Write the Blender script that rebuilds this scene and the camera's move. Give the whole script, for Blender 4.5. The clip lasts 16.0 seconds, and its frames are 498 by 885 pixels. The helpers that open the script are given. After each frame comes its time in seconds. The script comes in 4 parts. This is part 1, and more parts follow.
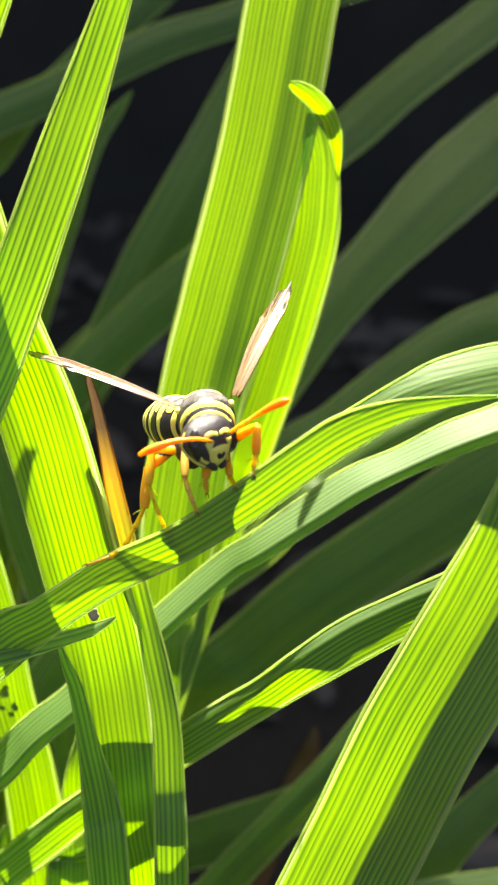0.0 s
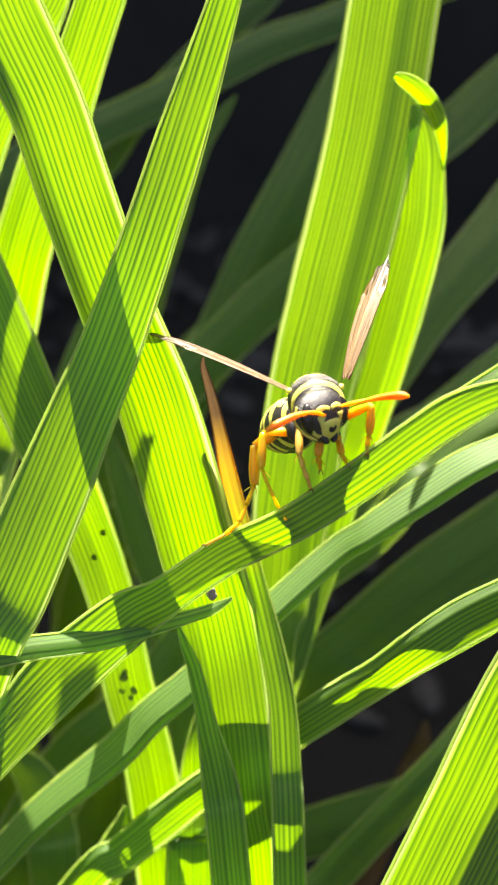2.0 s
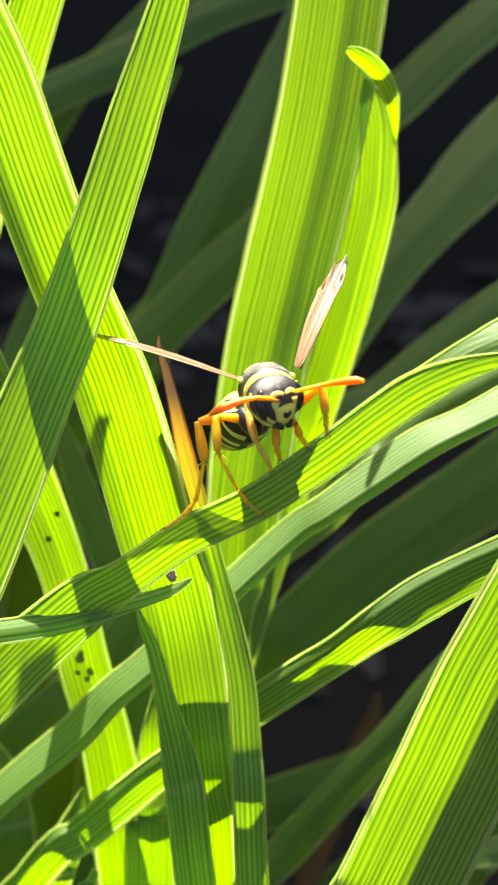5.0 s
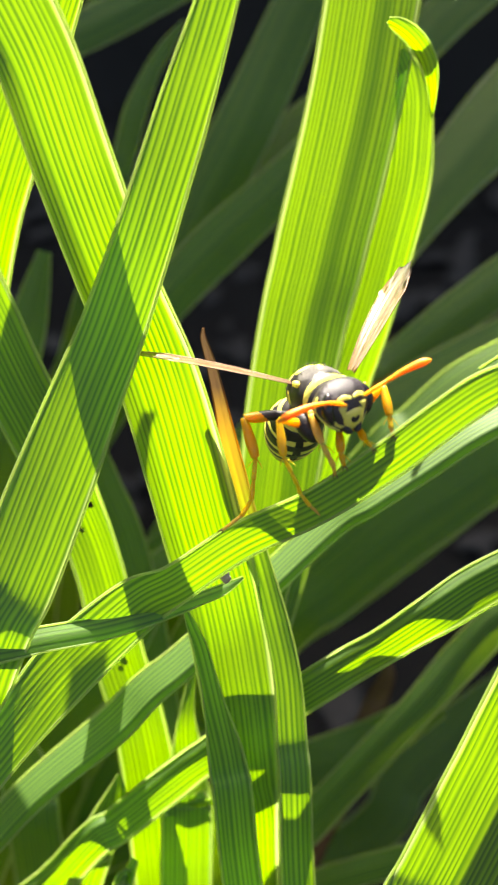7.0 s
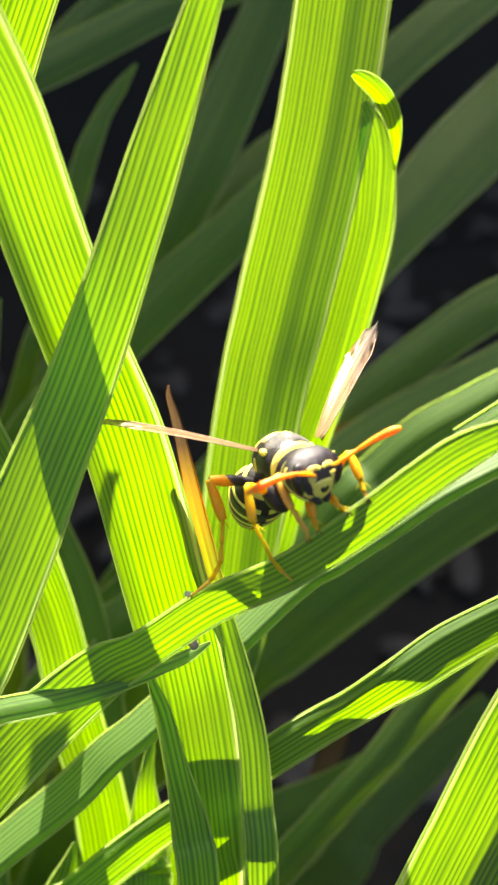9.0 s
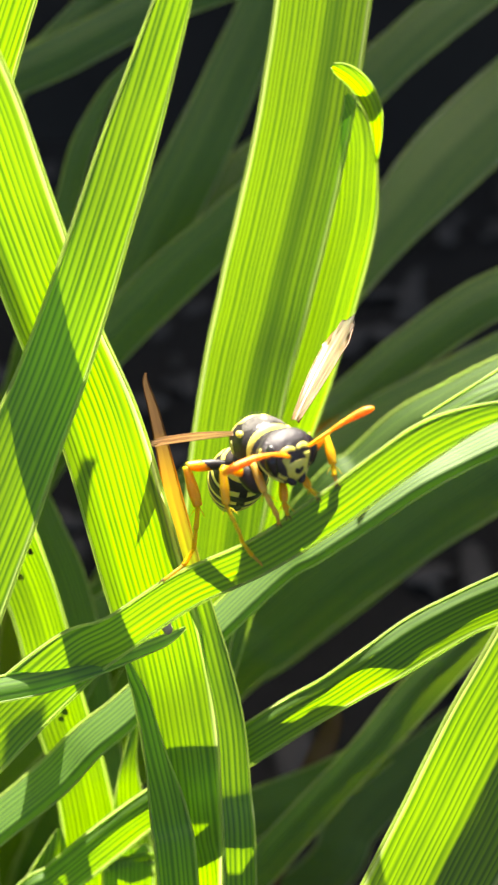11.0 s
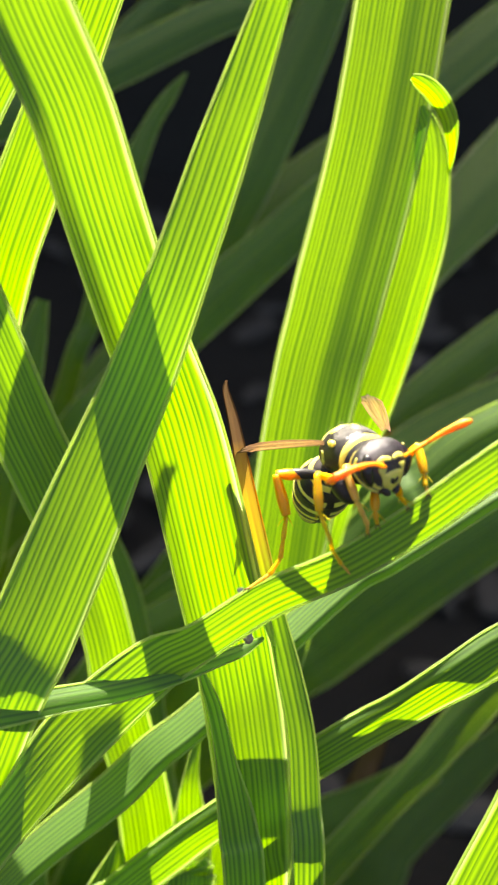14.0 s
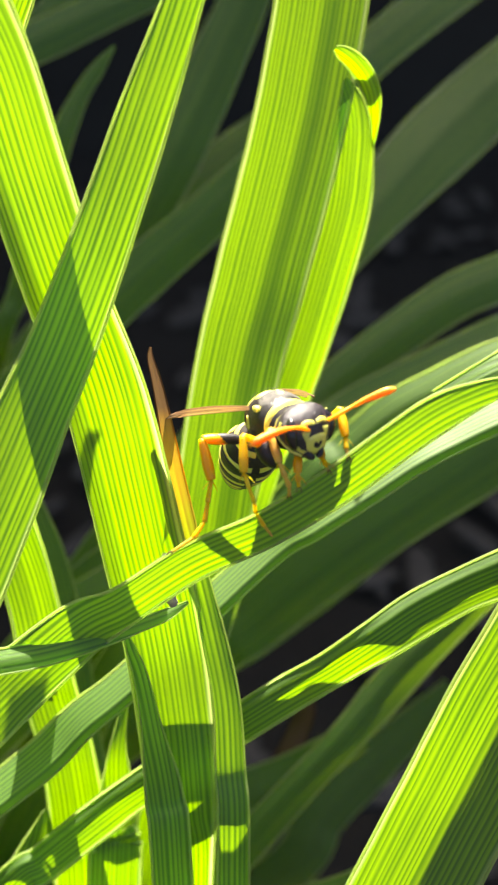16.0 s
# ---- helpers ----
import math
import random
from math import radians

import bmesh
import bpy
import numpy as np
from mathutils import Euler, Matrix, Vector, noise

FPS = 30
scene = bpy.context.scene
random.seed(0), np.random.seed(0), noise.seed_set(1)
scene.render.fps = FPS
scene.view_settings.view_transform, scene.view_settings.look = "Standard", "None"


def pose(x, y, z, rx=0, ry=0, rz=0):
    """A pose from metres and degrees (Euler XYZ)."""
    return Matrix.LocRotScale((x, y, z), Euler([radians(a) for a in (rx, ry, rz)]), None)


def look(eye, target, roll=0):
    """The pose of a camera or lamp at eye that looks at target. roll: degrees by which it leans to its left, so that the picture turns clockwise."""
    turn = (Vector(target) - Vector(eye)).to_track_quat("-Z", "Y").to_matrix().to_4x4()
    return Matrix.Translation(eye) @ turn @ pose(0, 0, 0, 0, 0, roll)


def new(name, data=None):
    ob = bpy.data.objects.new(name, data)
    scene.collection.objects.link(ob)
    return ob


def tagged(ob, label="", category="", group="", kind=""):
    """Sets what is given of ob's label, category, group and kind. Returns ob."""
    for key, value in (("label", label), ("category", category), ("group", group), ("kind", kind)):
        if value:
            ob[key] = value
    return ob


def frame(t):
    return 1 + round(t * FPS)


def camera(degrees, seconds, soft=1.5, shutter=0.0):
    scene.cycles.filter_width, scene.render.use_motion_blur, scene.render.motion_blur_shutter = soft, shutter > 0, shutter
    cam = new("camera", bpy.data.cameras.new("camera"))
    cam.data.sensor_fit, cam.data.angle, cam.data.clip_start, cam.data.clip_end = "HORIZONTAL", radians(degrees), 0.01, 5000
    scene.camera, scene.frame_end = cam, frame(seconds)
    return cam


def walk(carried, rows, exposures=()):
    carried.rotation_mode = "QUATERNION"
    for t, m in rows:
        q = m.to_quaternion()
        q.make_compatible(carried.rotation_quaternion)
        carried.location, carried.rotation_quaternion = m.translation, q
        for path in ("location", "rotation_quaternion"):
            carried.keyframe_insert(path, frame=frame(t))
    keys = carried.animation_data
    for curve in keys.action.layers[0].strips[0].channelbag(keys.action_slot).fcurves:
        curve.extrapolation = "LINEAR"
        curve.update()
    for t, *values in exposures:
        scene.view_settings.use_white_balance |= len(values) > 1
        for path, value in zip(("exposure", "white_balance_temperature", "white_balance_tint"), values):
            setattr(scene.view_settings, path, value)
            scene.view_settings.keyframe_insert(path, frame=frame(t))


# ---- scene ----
cam = camera(24, 16.0, soft=2.1)
PATH = [
    (0, look((0.00358, -0.06827, 0.28571), (0.00880, -0.00825, 0.25007), 3.56)),
    (0.5, look((0.00369, -0.07106, 0.28318), (0.00588, -0.01140, 0.24663), 2.00)),
    (1, look((0.00659, -0.07160, 0.28386), (0.00852, -0.01172, 0.24765), 1.75)),
    (1.5, look((0.00570, -0.07123, 0.28445), (0.00585, -0.01090, 0.24894), 0.61)),
    (2, look((0.00277, -0.07056, 0.28505), (0.00202, -0.01004, 0.24988), -0.09)),
    (2.5, look((0.00280, -0.06951, 0.28574), (0.00285, -0.00867, 0.25111), 0.17)),
    (3, look((0.00092, -0.06968, 0.28531), (0.00095, -0.00888, 0.25062), 0.04)),
    (3.5, look((0.00000, -0.07000, 0.28500), (0.00000, -0.00938, 0.25000), 0.00)),
    (4, look((0.00144, -0.07002, 0.28515), (0.00171, -0.00953, 0.24993), 0.17)),
    (4.2, look((0.00161, -0.07041, 0.28504), (0.00221, -0.00990, 0.24984), 0.28)),
    (6.5, look((-0.00122, -0.06683, 0.28690), (0.00546, -0.01005, 0.24651), 2.65)),
    (7, look((-0.00436, -0.06550, 0.28758), (0.00151, -0.00854, 0.24731), 1.92)),
    (7.5, look((-0.00630, -0.06344, 0.28828), (-0.00045, -0.00549, 0.24945), 1.77)),
    (8, look((-0.00734, -0.06226, 0.28893), (-0.00118, -0.00418, 0.25036), 1.94)),
    (8.5, look((-0.00626, -0.06250, 0.28864), (0.00245, -0.00466, 0.25019), 3.34)),
    (9, look((-0.00616, -0.06282, 0.28798), (0.00374, -0.00530, 0.24933), 3.97)),
    (11.5, look((-0.00359, -0.06451, 0.28765), (0.00435, -0.00650, 0.24929), 3.25)),
    (12, look((-0.00372, -0.06500, 0.28831), (0.00300, -0.00651, 0.25045), 2.69)),
    (12.5, look((-0.00171, -0.06576, 0.28793), (0.00677, -0.00694, 0.25095), 3.71)),
    (13, look((-0.00458, -0.06522, 0.28805), (0.00286, -0.00637, 0.25088), 3.32)),
    (13.5, look((-0.00671, -0.06431, 0.28743), (0.00130, -0.00553, 0.25027), 3.77)),
    (14, look((-0.00832, -0.06367, 0.28657), (0.00038, -0.00521, 0.24906), 4.25)),
    (14.5, look((-0.00840, -0.06408, 0.28627), (0.00209, -0.00621, 0.24830), 5.27)),
    (15, look((-0.00881, -0.06417, 0.28613), (0.00199, -0.00666, 0.24771), 5.43)),
    (15.5, look((-0.00801, -0.06459, 0.28608), (0.00462, -0.00717, 0.24808), 6.39)),
    (16, look((-0.00774, -0.06495, 0.28589), (0.00475, -0.00741, 0.24804), 6.22)),
]
cam.data.dof.use_dof, cam.data.dof.focus_distance, cam.data.dof.aperture_fstop = True, 0.069, 76.0
walk(cam, PATH)

# ---- light ----
SUN_ELEVATION, SUN_TURN = 54.0, -2.5      # degrees; the turn is from +y towards +x
world = bpy.data.worlds.new("sky")
scene.world = world
world.use_nodes = True
sky = world.node_tree.nodes.new("ShaderNodeTexSky")
sky.sky_type, sky.sun_disc = "NISHITA", False
sky.air_density, sky.dust_density, sky.ozone_density = 0.7, 5.0, 0.6
sky.sun_elevation, sky.sun_rotation = radians(SUN_ELEVATION), radians(SUN_TURN)
background = world.node_tree.nodes["Background"]
background.inputs["Strength"].default_value = 0.050
world.node_tree.links.new(sky.outputs[0], background.inputs["Color"])
sun = new("sun", bpy.data.lights.new("sun", "SUN"))
sun.data.energy, sun.data.angle, sun.data.color = 5.0, radians(0.53), (1.0, 0.95, 0.86)
to_sun = Vector((math.sin(radians(SUN_TURN)) * math.cos(radians(SUN_ELEVATION)),
                 math.cos(radians(SUN_TURN)) * math.cos(radians(SUN_ELEVATION)), math.sin(radians(SUN_ELEVATION))))
sun.matrix_world = look(to_sun * 5, (0, 0, 0))
scene.view_settings.exposure = 2.35
scene.view_settings.use_white_balance = True
scene.view_settings.white_balance_temperature = 7000


# ---- materials ----
class Nodes:
    """A small builder of node materials."""

    def __init__(self, name):
        self.mat = bpy.data.materials.new(name)
        self.mat.use_nodes = True
        self.tree = self.mat.node_tree
        self.tree.nodes.clear()
        self.out = self.add("ShaderNodeOutputMaterial")

    def add(self, kind):
        return self.tree.nodes.new(kind)

    def uv(self, layer):
        node = self.add("ShaderNodeUVMap")
        node.uv_map = layer
        return node.outputs[0]

    def link(self, a, b):
        self.tree.links.new(a, b)

    def put(self, value, socket):
        if isinstance(value, bpy.types.NodeSocket):
            self.link(value, socket)
        else:
            socket.default_value = value

    def math(self, op, a, b=0.0, c=0.0):
        node = self.add("ShaderNodeMath")
        node.operation = op
        for value, socket in zip((a, b, c), node.inputs):
            self.put(value, socket)
        return node.outputs[0]

    def mix(self, fac, a, b, blend="MIX"):
        node = self.add("ShaderNodeMix")
        node.data_type, node.blend_type = "RGBA", blend
        self.put(fac, node.inputs[0])
        for value, socket in ((a, node.inputs[6]), (b, node.inputs[7])):
            self.put((*value, 1.0) if isinstance(value, tuple) else value, socket)
        return node.outputs[2]

    def noise(self, vector, scale, detail=3.0, rough=0.55):
        node = self.add("ShaderNodeTexNoise")
        node.inputs["Scale"].default_value = scale
        node.inputs["Detail"].default_value = detail
        node.inputs["Roughness"].default_value = rough
        if vector is not None:
            self.link(vector, node.inputs["Vector"])
        return node.outputs["Fac"]

    def span(self, value, a, b, c=0.0, d=1.0):
        node = self.add("ShaderNodeMapRange")
        self.put(value, node.inputs[0])
        for number, socket in zip((a, b, c, d), list(node.inputs)[1:5]):
            self.put(number, socket)
        return node.outputs[0]

    def bump(self, height, strength, distance):
        node = self.add("ShaderNodeBump")
        node.inputs["Strength"].default_value = strength
        node.inputs["Distance"].default_value = distance
        self.link(height, node.inputs["Height"])
        return node.outputs[0]

    def principled(self, color, rough=0.5, normal=None, metal=0.0, **more):
        node = self.add("ShaderNodeBsdfPrincipled")
        self.put((*color, 1.0) if isinstance(color, tuple) else color, node.inputs["Base Color"])
        self.put(rough, node.inputs["Roughness"])
        node.inputs["Metallic"].default_value = metal
        if normal is not None:
            self.link(normal, node.inputs["Normal"])
        for key, value in more.items():
            node.inputs[key.replace("_", " ")].default_value = value
        return node.outputs[0]

    def shade(self, shader):
        self.link(shader, self.out.inputs["Surface"])
        return self.mat


def leaf_material(name, face, glow, dry="", rib=False):
    """A blade with long veins: green by reflected light, yellow-green by light from behind."""
    n = Nodes(name)
    uv = n.uv("blade")
    sep = n.add("ShaderNodeSeparateXYZ")
    n.link(uv, sep.inputs[0])
    across, along = sep.outputs[0], sep.outputs[1]         # millimetres across from the keel, metres * 10 along
    tipuv = n.uv("tip")
    tip = n.add("ShaderNodeSeparateXYZ")
    n.link(tipuv, tip.inputs[0])
    edge, from_tip = tip.outputs[0], tip.outputs[1]        # 0 at the keel to 1 at the margin; millimetres from the tip
    rnd = n.add("ShaderNodeObjectInfo").outputs["Random"]
    stretched = n.add("ShaderNodeMapping")
    stretched.inputs["Scale"].default_value = (1.0, 0.10, 1.0)
    n.link(uv, stretched.inputs[0])
    wander = n.noise(stretched.outputs[0], 0.5, 2.0)
    shifted = n.math("ADD", across, n.math("MULTIPLY", rnd, 40.0))
    lines = n.add("ShaderNodeCombineXYZ")
    n.link(shifted, lines.inputs[0])
    n.link(n.math("MULTIPLY", along, 0.02), lines.inputs[1])
    uneven = n.noise(lines.outputs[0], 1.1, 1.0)
    phase = n.math("ADD", n.math("MULTIPLY", across, 19.0), n.math("ADD", n.math("MULTIPLY", wander, 1.5), n.math("MULTIPLY", uneven, 11.0)))
    fine = n.math("SINE", n.math("ADD", n.math("MULTIPLY", phase, 2.0), 0.6))
    broad = n.noise(lines.outputs[0], 0.9, 1.0)
    streak = n.noise(lines.outputs[0], 6.0, 2.0, 0.6)
    wave = n.math("ADD", n.math("MULTIPLY", n.math("SINE", phase), n.span(broad, 0.35, 0.65, 0.32, 0.48)), n.math("MULTIPLY", fine, 0.10))
    vein = n.math("ADD", n.math("ADD", wave, 0.5), n.math("ADD", n.math("MULTIPLY", n.math("SUBTRACT", streak, 0.5), 1.15),
                                                       n.math("MULTIPLY", n.math("SUBTRACT", broad, 0.5), 0.5)))
    vein = n.span(vein, 0.08, 0.92)
    blotch = n.noise(n.add("ShaderNodeTexCoord").outputs["Object"], 170.0, 3.0)
    rim = n.span(edge, 0.90, 0.975)
    lit = n.mix(vein, (glow[0] * 0.24, glow[1] * 0.38, 0.0), (glow[0] * 1.20, glow[1] * 1.16, 0.0))
    lit = n.mix(n.span(blotch, 0.35, 0.7, 0.0, 0.25), lit, (glow[0] * 1.12, glow[1] * 1.05, glow[2]))
    if rib:      # a thick fleshy midrib lets less light through, with a pale line beside it
        off = n.math("ADD", across, n.math("MULTIPLY", n.math("SUBTRACT", streak, 0.5), 0.5))
        thick = n.math("MULTIPLY", n.span(off, -1.5, -0.9), n.span(off, -0.25, 0.05, 1.0, 0.0))
        lit = n.mix(n.math("MULTIPLY", thick, 0.55), lit, (glow[0] * 0.30, glow[1] * 0.42, 0.0))
        lit = n.mix(n.span(n.math("ABSOLUTE", n.math("SUBTRACT", off, 0.3)), 0.0, 0.16, 0.5, 0.0), lit, (glow[0] * 1.5, glow[1] * 1.3, 0.0))
    lit = n.mix(n.math("MULTIPLY", rim, 0.7), lit, (0.84, 0.92, 0.40))
    top = n.mix(vein, tuple(c * 0.86 for c in face), tuple(c * 1.16 for c in face))
    top = n.mix(n.span(rnd, 0.0, 1.0, 0.0, 0.35), top, (face[0] * 0.8, face[1] * 0.85, face[2] * 1.7))
    top = n.mix(n.math("MULTIPLY", rim, 0.7), top, (0.5, 0.58, 0.36))
    if dry:
        ends = {"tip": (4.0, 7.5, 15.0), "long": (6.0, 14.0, 22.0), "all": (60.0, 75.0, 90.0), "yellow": (1.0, 3.0, 5.0)}[dry]
        mottled = n.math("ADD", from_tip, n.math("MULTIPLY", n.math("SUBTRACT", blotch, 0.5), 2.5))
        gone = n.span(mottled, ends[0], ends[1], 1.0, 0.0)
        turning = n.span(mottled, ends[1] - 0.6, ends[2], 1.0, 0.0)
        brown, amber = ((0.16, 0.085, 0.04), (0.90, 0.50, 0.03)) if dry != "yellow" else ((0.55, 0.38, 0.05), (0.6, 0.5, 0.05))
        lit = n.mix(gone, n.mix(turning, lit, amber), brown)
        top = n.mix(gone, n.mix(turning, top, tuple(c * 0.6 for c in amber)), tuple(c * 1.5 for c in brown))
    relief = n.bump(vein, 0.10, 0.0001)
    glossy = n.principled(top, n.span(streak, 0.2, 0.8, 0.58, 0.70), relief, Specular_IOR_Level=0.9, Coat_Weight=0.15, Coat_Roughness=0.5)
    through_it = n.add("ShaderNodeBsdfTranslucent")
    n.link(lit, through_it.inputs["Color"])
    n.link(relief, through_it.inputs["Normal"])
    both = n.add("ShaderNodeMixShader")
    n.link(n.span(rim, 0.0, 1.0, 0.50, 0.8), both.inputs[0])
    n.link(glossy, both.inputs[1])
    n.link(through_it.outputs[0], both.inputs[2])
    return n.shade(both.outputs[0])


FACE, GLOW = (0.110, 0.23, 0.026), (0.37, 0.66, 0.0)
LEAF = leaf_material("leaf_green", FACE, GLOW)
LEAF_RIB = leaf_material("leaf_thick_midrib", FACE, GLOW, rib=True)
LEAF_TIP = leaf_material("leaf_dry_tip", FACE, GLOW, "tip")
LEAF_LONG = leaf_material("leaf_dying_end", FACE, GLOW, "long")
LEAF_DRY = leaf_material("leaf_dry", FACE, GLOW, "all")
LEAF_YELLOW = leaf_material("leaf_yellow_tip", FACE, GLOW, "yellow")


def shell_material(name, color, rough, other=None, spots=300.0, bump=0.25, coat=0.0, thin=0.0, spec=0.5):
    n = Nodes(name)
    where = n.add("ShaderNodeTexCoord").outputs["Object"]
    cloud = n.noise(where, spots * 4, 3.0)
    pits = n.noise(where, spots * 40, 2.0)
    color2 = other or tuple(c * 0.6 for c in color)
    tint = n.mix(n.span(cloud, 0.35, 0.7), color, color2)
    shell = n.principled(tint, n.span(pits, 0.3, 0.7, rough * 0.75, rough * 1.25), n.bump(pits, bump, 0.00004),
                         Specular_IOR_Level=spec, Coat_Weight=coat, Coat_Roughness=0.2, Subsurface_Weight=thin, Subsurface_Scale=0.0012,
                         Subsurface_Radius=(1.0, 0.8, 0.3))
    return n.shade(shell)


BLACK = shell_material("black_shell", (0.012, 0.010, 0.012), 0.40, (0.040, 0.034, 0.032), bump=0.6)
GLOSS = shell_material("glossy_black_shell", (0.012, 0.010, 0.014), 0.38, (0.034, 0.024, 0.032), bump=1.6, spec=0.8)
FELT = shell_material("grey_felted_shell", (0.07, 0.066, 0.062), 0.75, (0.15, 0.14, 0.125), bump=1.0, spec=0.3)
HAIR = shell_material("dark_hair", (0.05, 0.035, 0.02), 0.6)
YELLOW = shell_material("yellow_shell", (0.92, 0.86, 0.14), 0.42, (0.84, 0.76, 0.16), thin=0.4)
ORANGE = shell_material("orange_shell", (1.0, 0.32, 0.002), 0.40, (1.0, 0.40, 0.004), thin=1.0)
FLAGELLUM = shell_material("orange_antenna", (1.0, 0.17, 0.004), 0.5, (1.0, 0.24, 0.006), bump=0.1, thin=1.0)
AMBER = shell_material("amber_leg", (1.0, 0.37, 0.003), 0.38, (1.0, 0.46, 0.01), thin=1.0)
TAN = shell_material("brown_leg", (0.80, 0.42, 0.07), 0.42, (0.62, 0.30, 0.05), thin=0.8)
BROWN = shell_material("brown_claw", (0.20, 0.09, 0.03), 0.5)
TARSUS = shell_material("brown_foot", (0.70, 0.36, 0.05), 0.45, (0.50, 0.24, 0.05), thin=0.6)
EYE = shell_material("black_eye", (0.010, 0.009, 0.012), 0.16, (0.016, 0.013, 0.014), bump=0.12, coat=0.4)


def wing_material():
    n = Nodes("amber_wing")
    uv = n.uv("wing")
    long = n.add("ShaderNodeMapping")
    long.inputs["Scale"].default_value = (0.5, 7.0, 1.0)
    n.link(uv, long.inputs[0])
    pleat = n.noise(long.outputs[0], 2.2, 4.0, 0.65)
    sep = n.add("ShaderNodeSeparateXYZ")
    n.link(uv, sep.inputs[0])
    tint = n.mix(n.span(pleat, 0.38, 0.62), (0.10, 0.038, 0.010), (0.72, 0.40, 0.17))
    tint = n.mix(n.span(n.math("ADD", sep.outputs[0], n.math("MULTIPLY", pleat, 0.25)), 0.72, 1.05), tint, (0.16, 0.13, 0.11))
    body = n.principled(tint, n.span(pleat, 0.35, 0.65, 0.5, 0.24), n.bump(pleat, 0.9, 0.0001), Specular_IOR_Level=0.5, Coat_Weight=0.7, Coat_Roughness=0.22)
    thin = n.add("ShaderNodeBsdfTranslucent")
    n.link(tint, thin.inputs["Color"])
    clear = n.add("ShaderNodeBsdfTransparent")
    a, b = n.add("ShaderNodeMixShader"), n.add("ShaderNodeMixShader")
    a.inputs[0].default_value = 0.5
    n.link(body, a.inputs[1])
    n.link(thin.outputs[0], a.inputs[2])
    b.inputs[0].default_value = 0.2
    n.link(a.outputs[0], b.inputs[1])
    n.link(clear.outputs[0], b.inputs[2])
    return n.shade(b.outputs[0])


WING = wing_material()


def soil_material():
    n = Nodes("dark_soil")
    where = n.add("ShaderNodeTexCoord").outputs["Object"]
    big, small = n.noise(where, 9.0, 4.0), n.noise(where, 260.0, 5.0, 0.65)
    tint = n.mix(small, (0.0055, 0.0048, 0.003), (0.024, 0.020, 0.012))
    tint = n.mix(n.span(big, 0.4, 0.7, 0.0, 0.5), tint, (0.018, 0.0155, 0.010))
    return n.shade(n.principled(tint, 0.95, n.bump(small, 0.8, 0.004)))


SOIL = soil_material()


def plain_material(name, a, b, scale, rough):
    n = Nodes(name)
    where = n.add("ShaderNodeTexCoord").outputs["Object"]
    grain = n.noise(where, scale, 5.0, 0.6)
    return n.shade(n.principled(n.mix(grain, a, b), rough, n.bump(grain, 0.5, 0.004)))


# near black, so the added sun blocker passes for the dark behind the leaves
SHADE_WALL = plain_material("shade_wall_dark", (0.004, 0.004, 0.003), (0.045, 0.041, 0.033), 9.0, 0.9)
HUSK = plain_material("withered_husk", (0.22, 0.17, 0.13), (0.62, 0.54, 0.46), 2200.0, 0.8)
FLUFF = plain_material("white_fluff", (0.72, 0.68, 0.64), (0.9, 0.88, 0.85), 900.0, 0.8)
MULCH = plain_material("grey_mulch", (0.010, 0.009, 0.007), (0.13, 0.118, 0.098), 60.0, 0.9)

MM = 0.001


# ---- helpers of this scene ----
def part(name, bm, material, parent=None, label="", smooth=True):
    mesh = bpy.data.meshes.new(name)
    bm.normal_update()
    bm.to_mesh(mesh)
    bm.free()
    mesh.materials.append(material)
    if smooth:
        mesh.polygons.foreach_set("use_smooth", [True] * len(mesh.polygons))
    ob = new(name, mesh)
    if parent is not None:
        ob.parent = parent
    return tagged(ob, label)


def spline(points, t):
    """A smooth curve through rows of numbers; t runs from 0 to the last row's index."""
    i = max(0, min(int(t), len(points) - 2))
    f = t - i
    p0, p1, p2, p3 = points[max(i - 1, 0)], points[i], points[i + 1], points[min(i + 2, len(points) - 1)]
    return [0.5 * (2 * b + (c - a) * f + (2 * a - 5 * b + 4 * c - d) * f * f + (3 * b - a - 3 * c + d) * f ** 3)
            for a, b, c, d in zip(p0, p1, p2, p3)]


# ---- ground and added shade wall ----
def build_ground():
    bm = bmesh.new()
    rings = [0.0, 0.05, 0.1, 0.16, 0.24, 0.34, 0.46, 0.6, 0.8, 1.1, 1.6, 3, 8, 25, 90, 400, 2000]
    rows = []
    for r in rings:
        row = []
        for k in range(64):
            a = k / 64 * 2 * math.pi
            x, y = r * math.cos(a), 0.1 + r * math.sin(a)
            z = 0.012 * noise.noise((x * 18, y * 18, 0.3)) + 0.006 * noise.noise((x * 55, y * 55, 2.1)) if r < 3 else 0.0
            row.append(bm.verts.new((x, y, z)))
        rows.append(row)
    for a, b in zip(rows[1:], rows[2:]):
        for k in range(64):
            bm.faces.new((a[k], b[k], b[(k + 1) % 64], a[(k + 1) % 64]))
    for v in rows[0][1:]:
        bm.verts.remove(v)
    for k in range(64):
        bm.faces.new((rows[0][0], rows[1][k], rows[1][(k + 1) % 64]))
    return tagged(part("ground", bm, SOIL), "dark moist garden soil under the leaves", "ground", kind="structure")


build_ground()


# added sun blocker: this height keeps direct sun off the back leaves only
SHADE_WALL_TOP = 1.2495


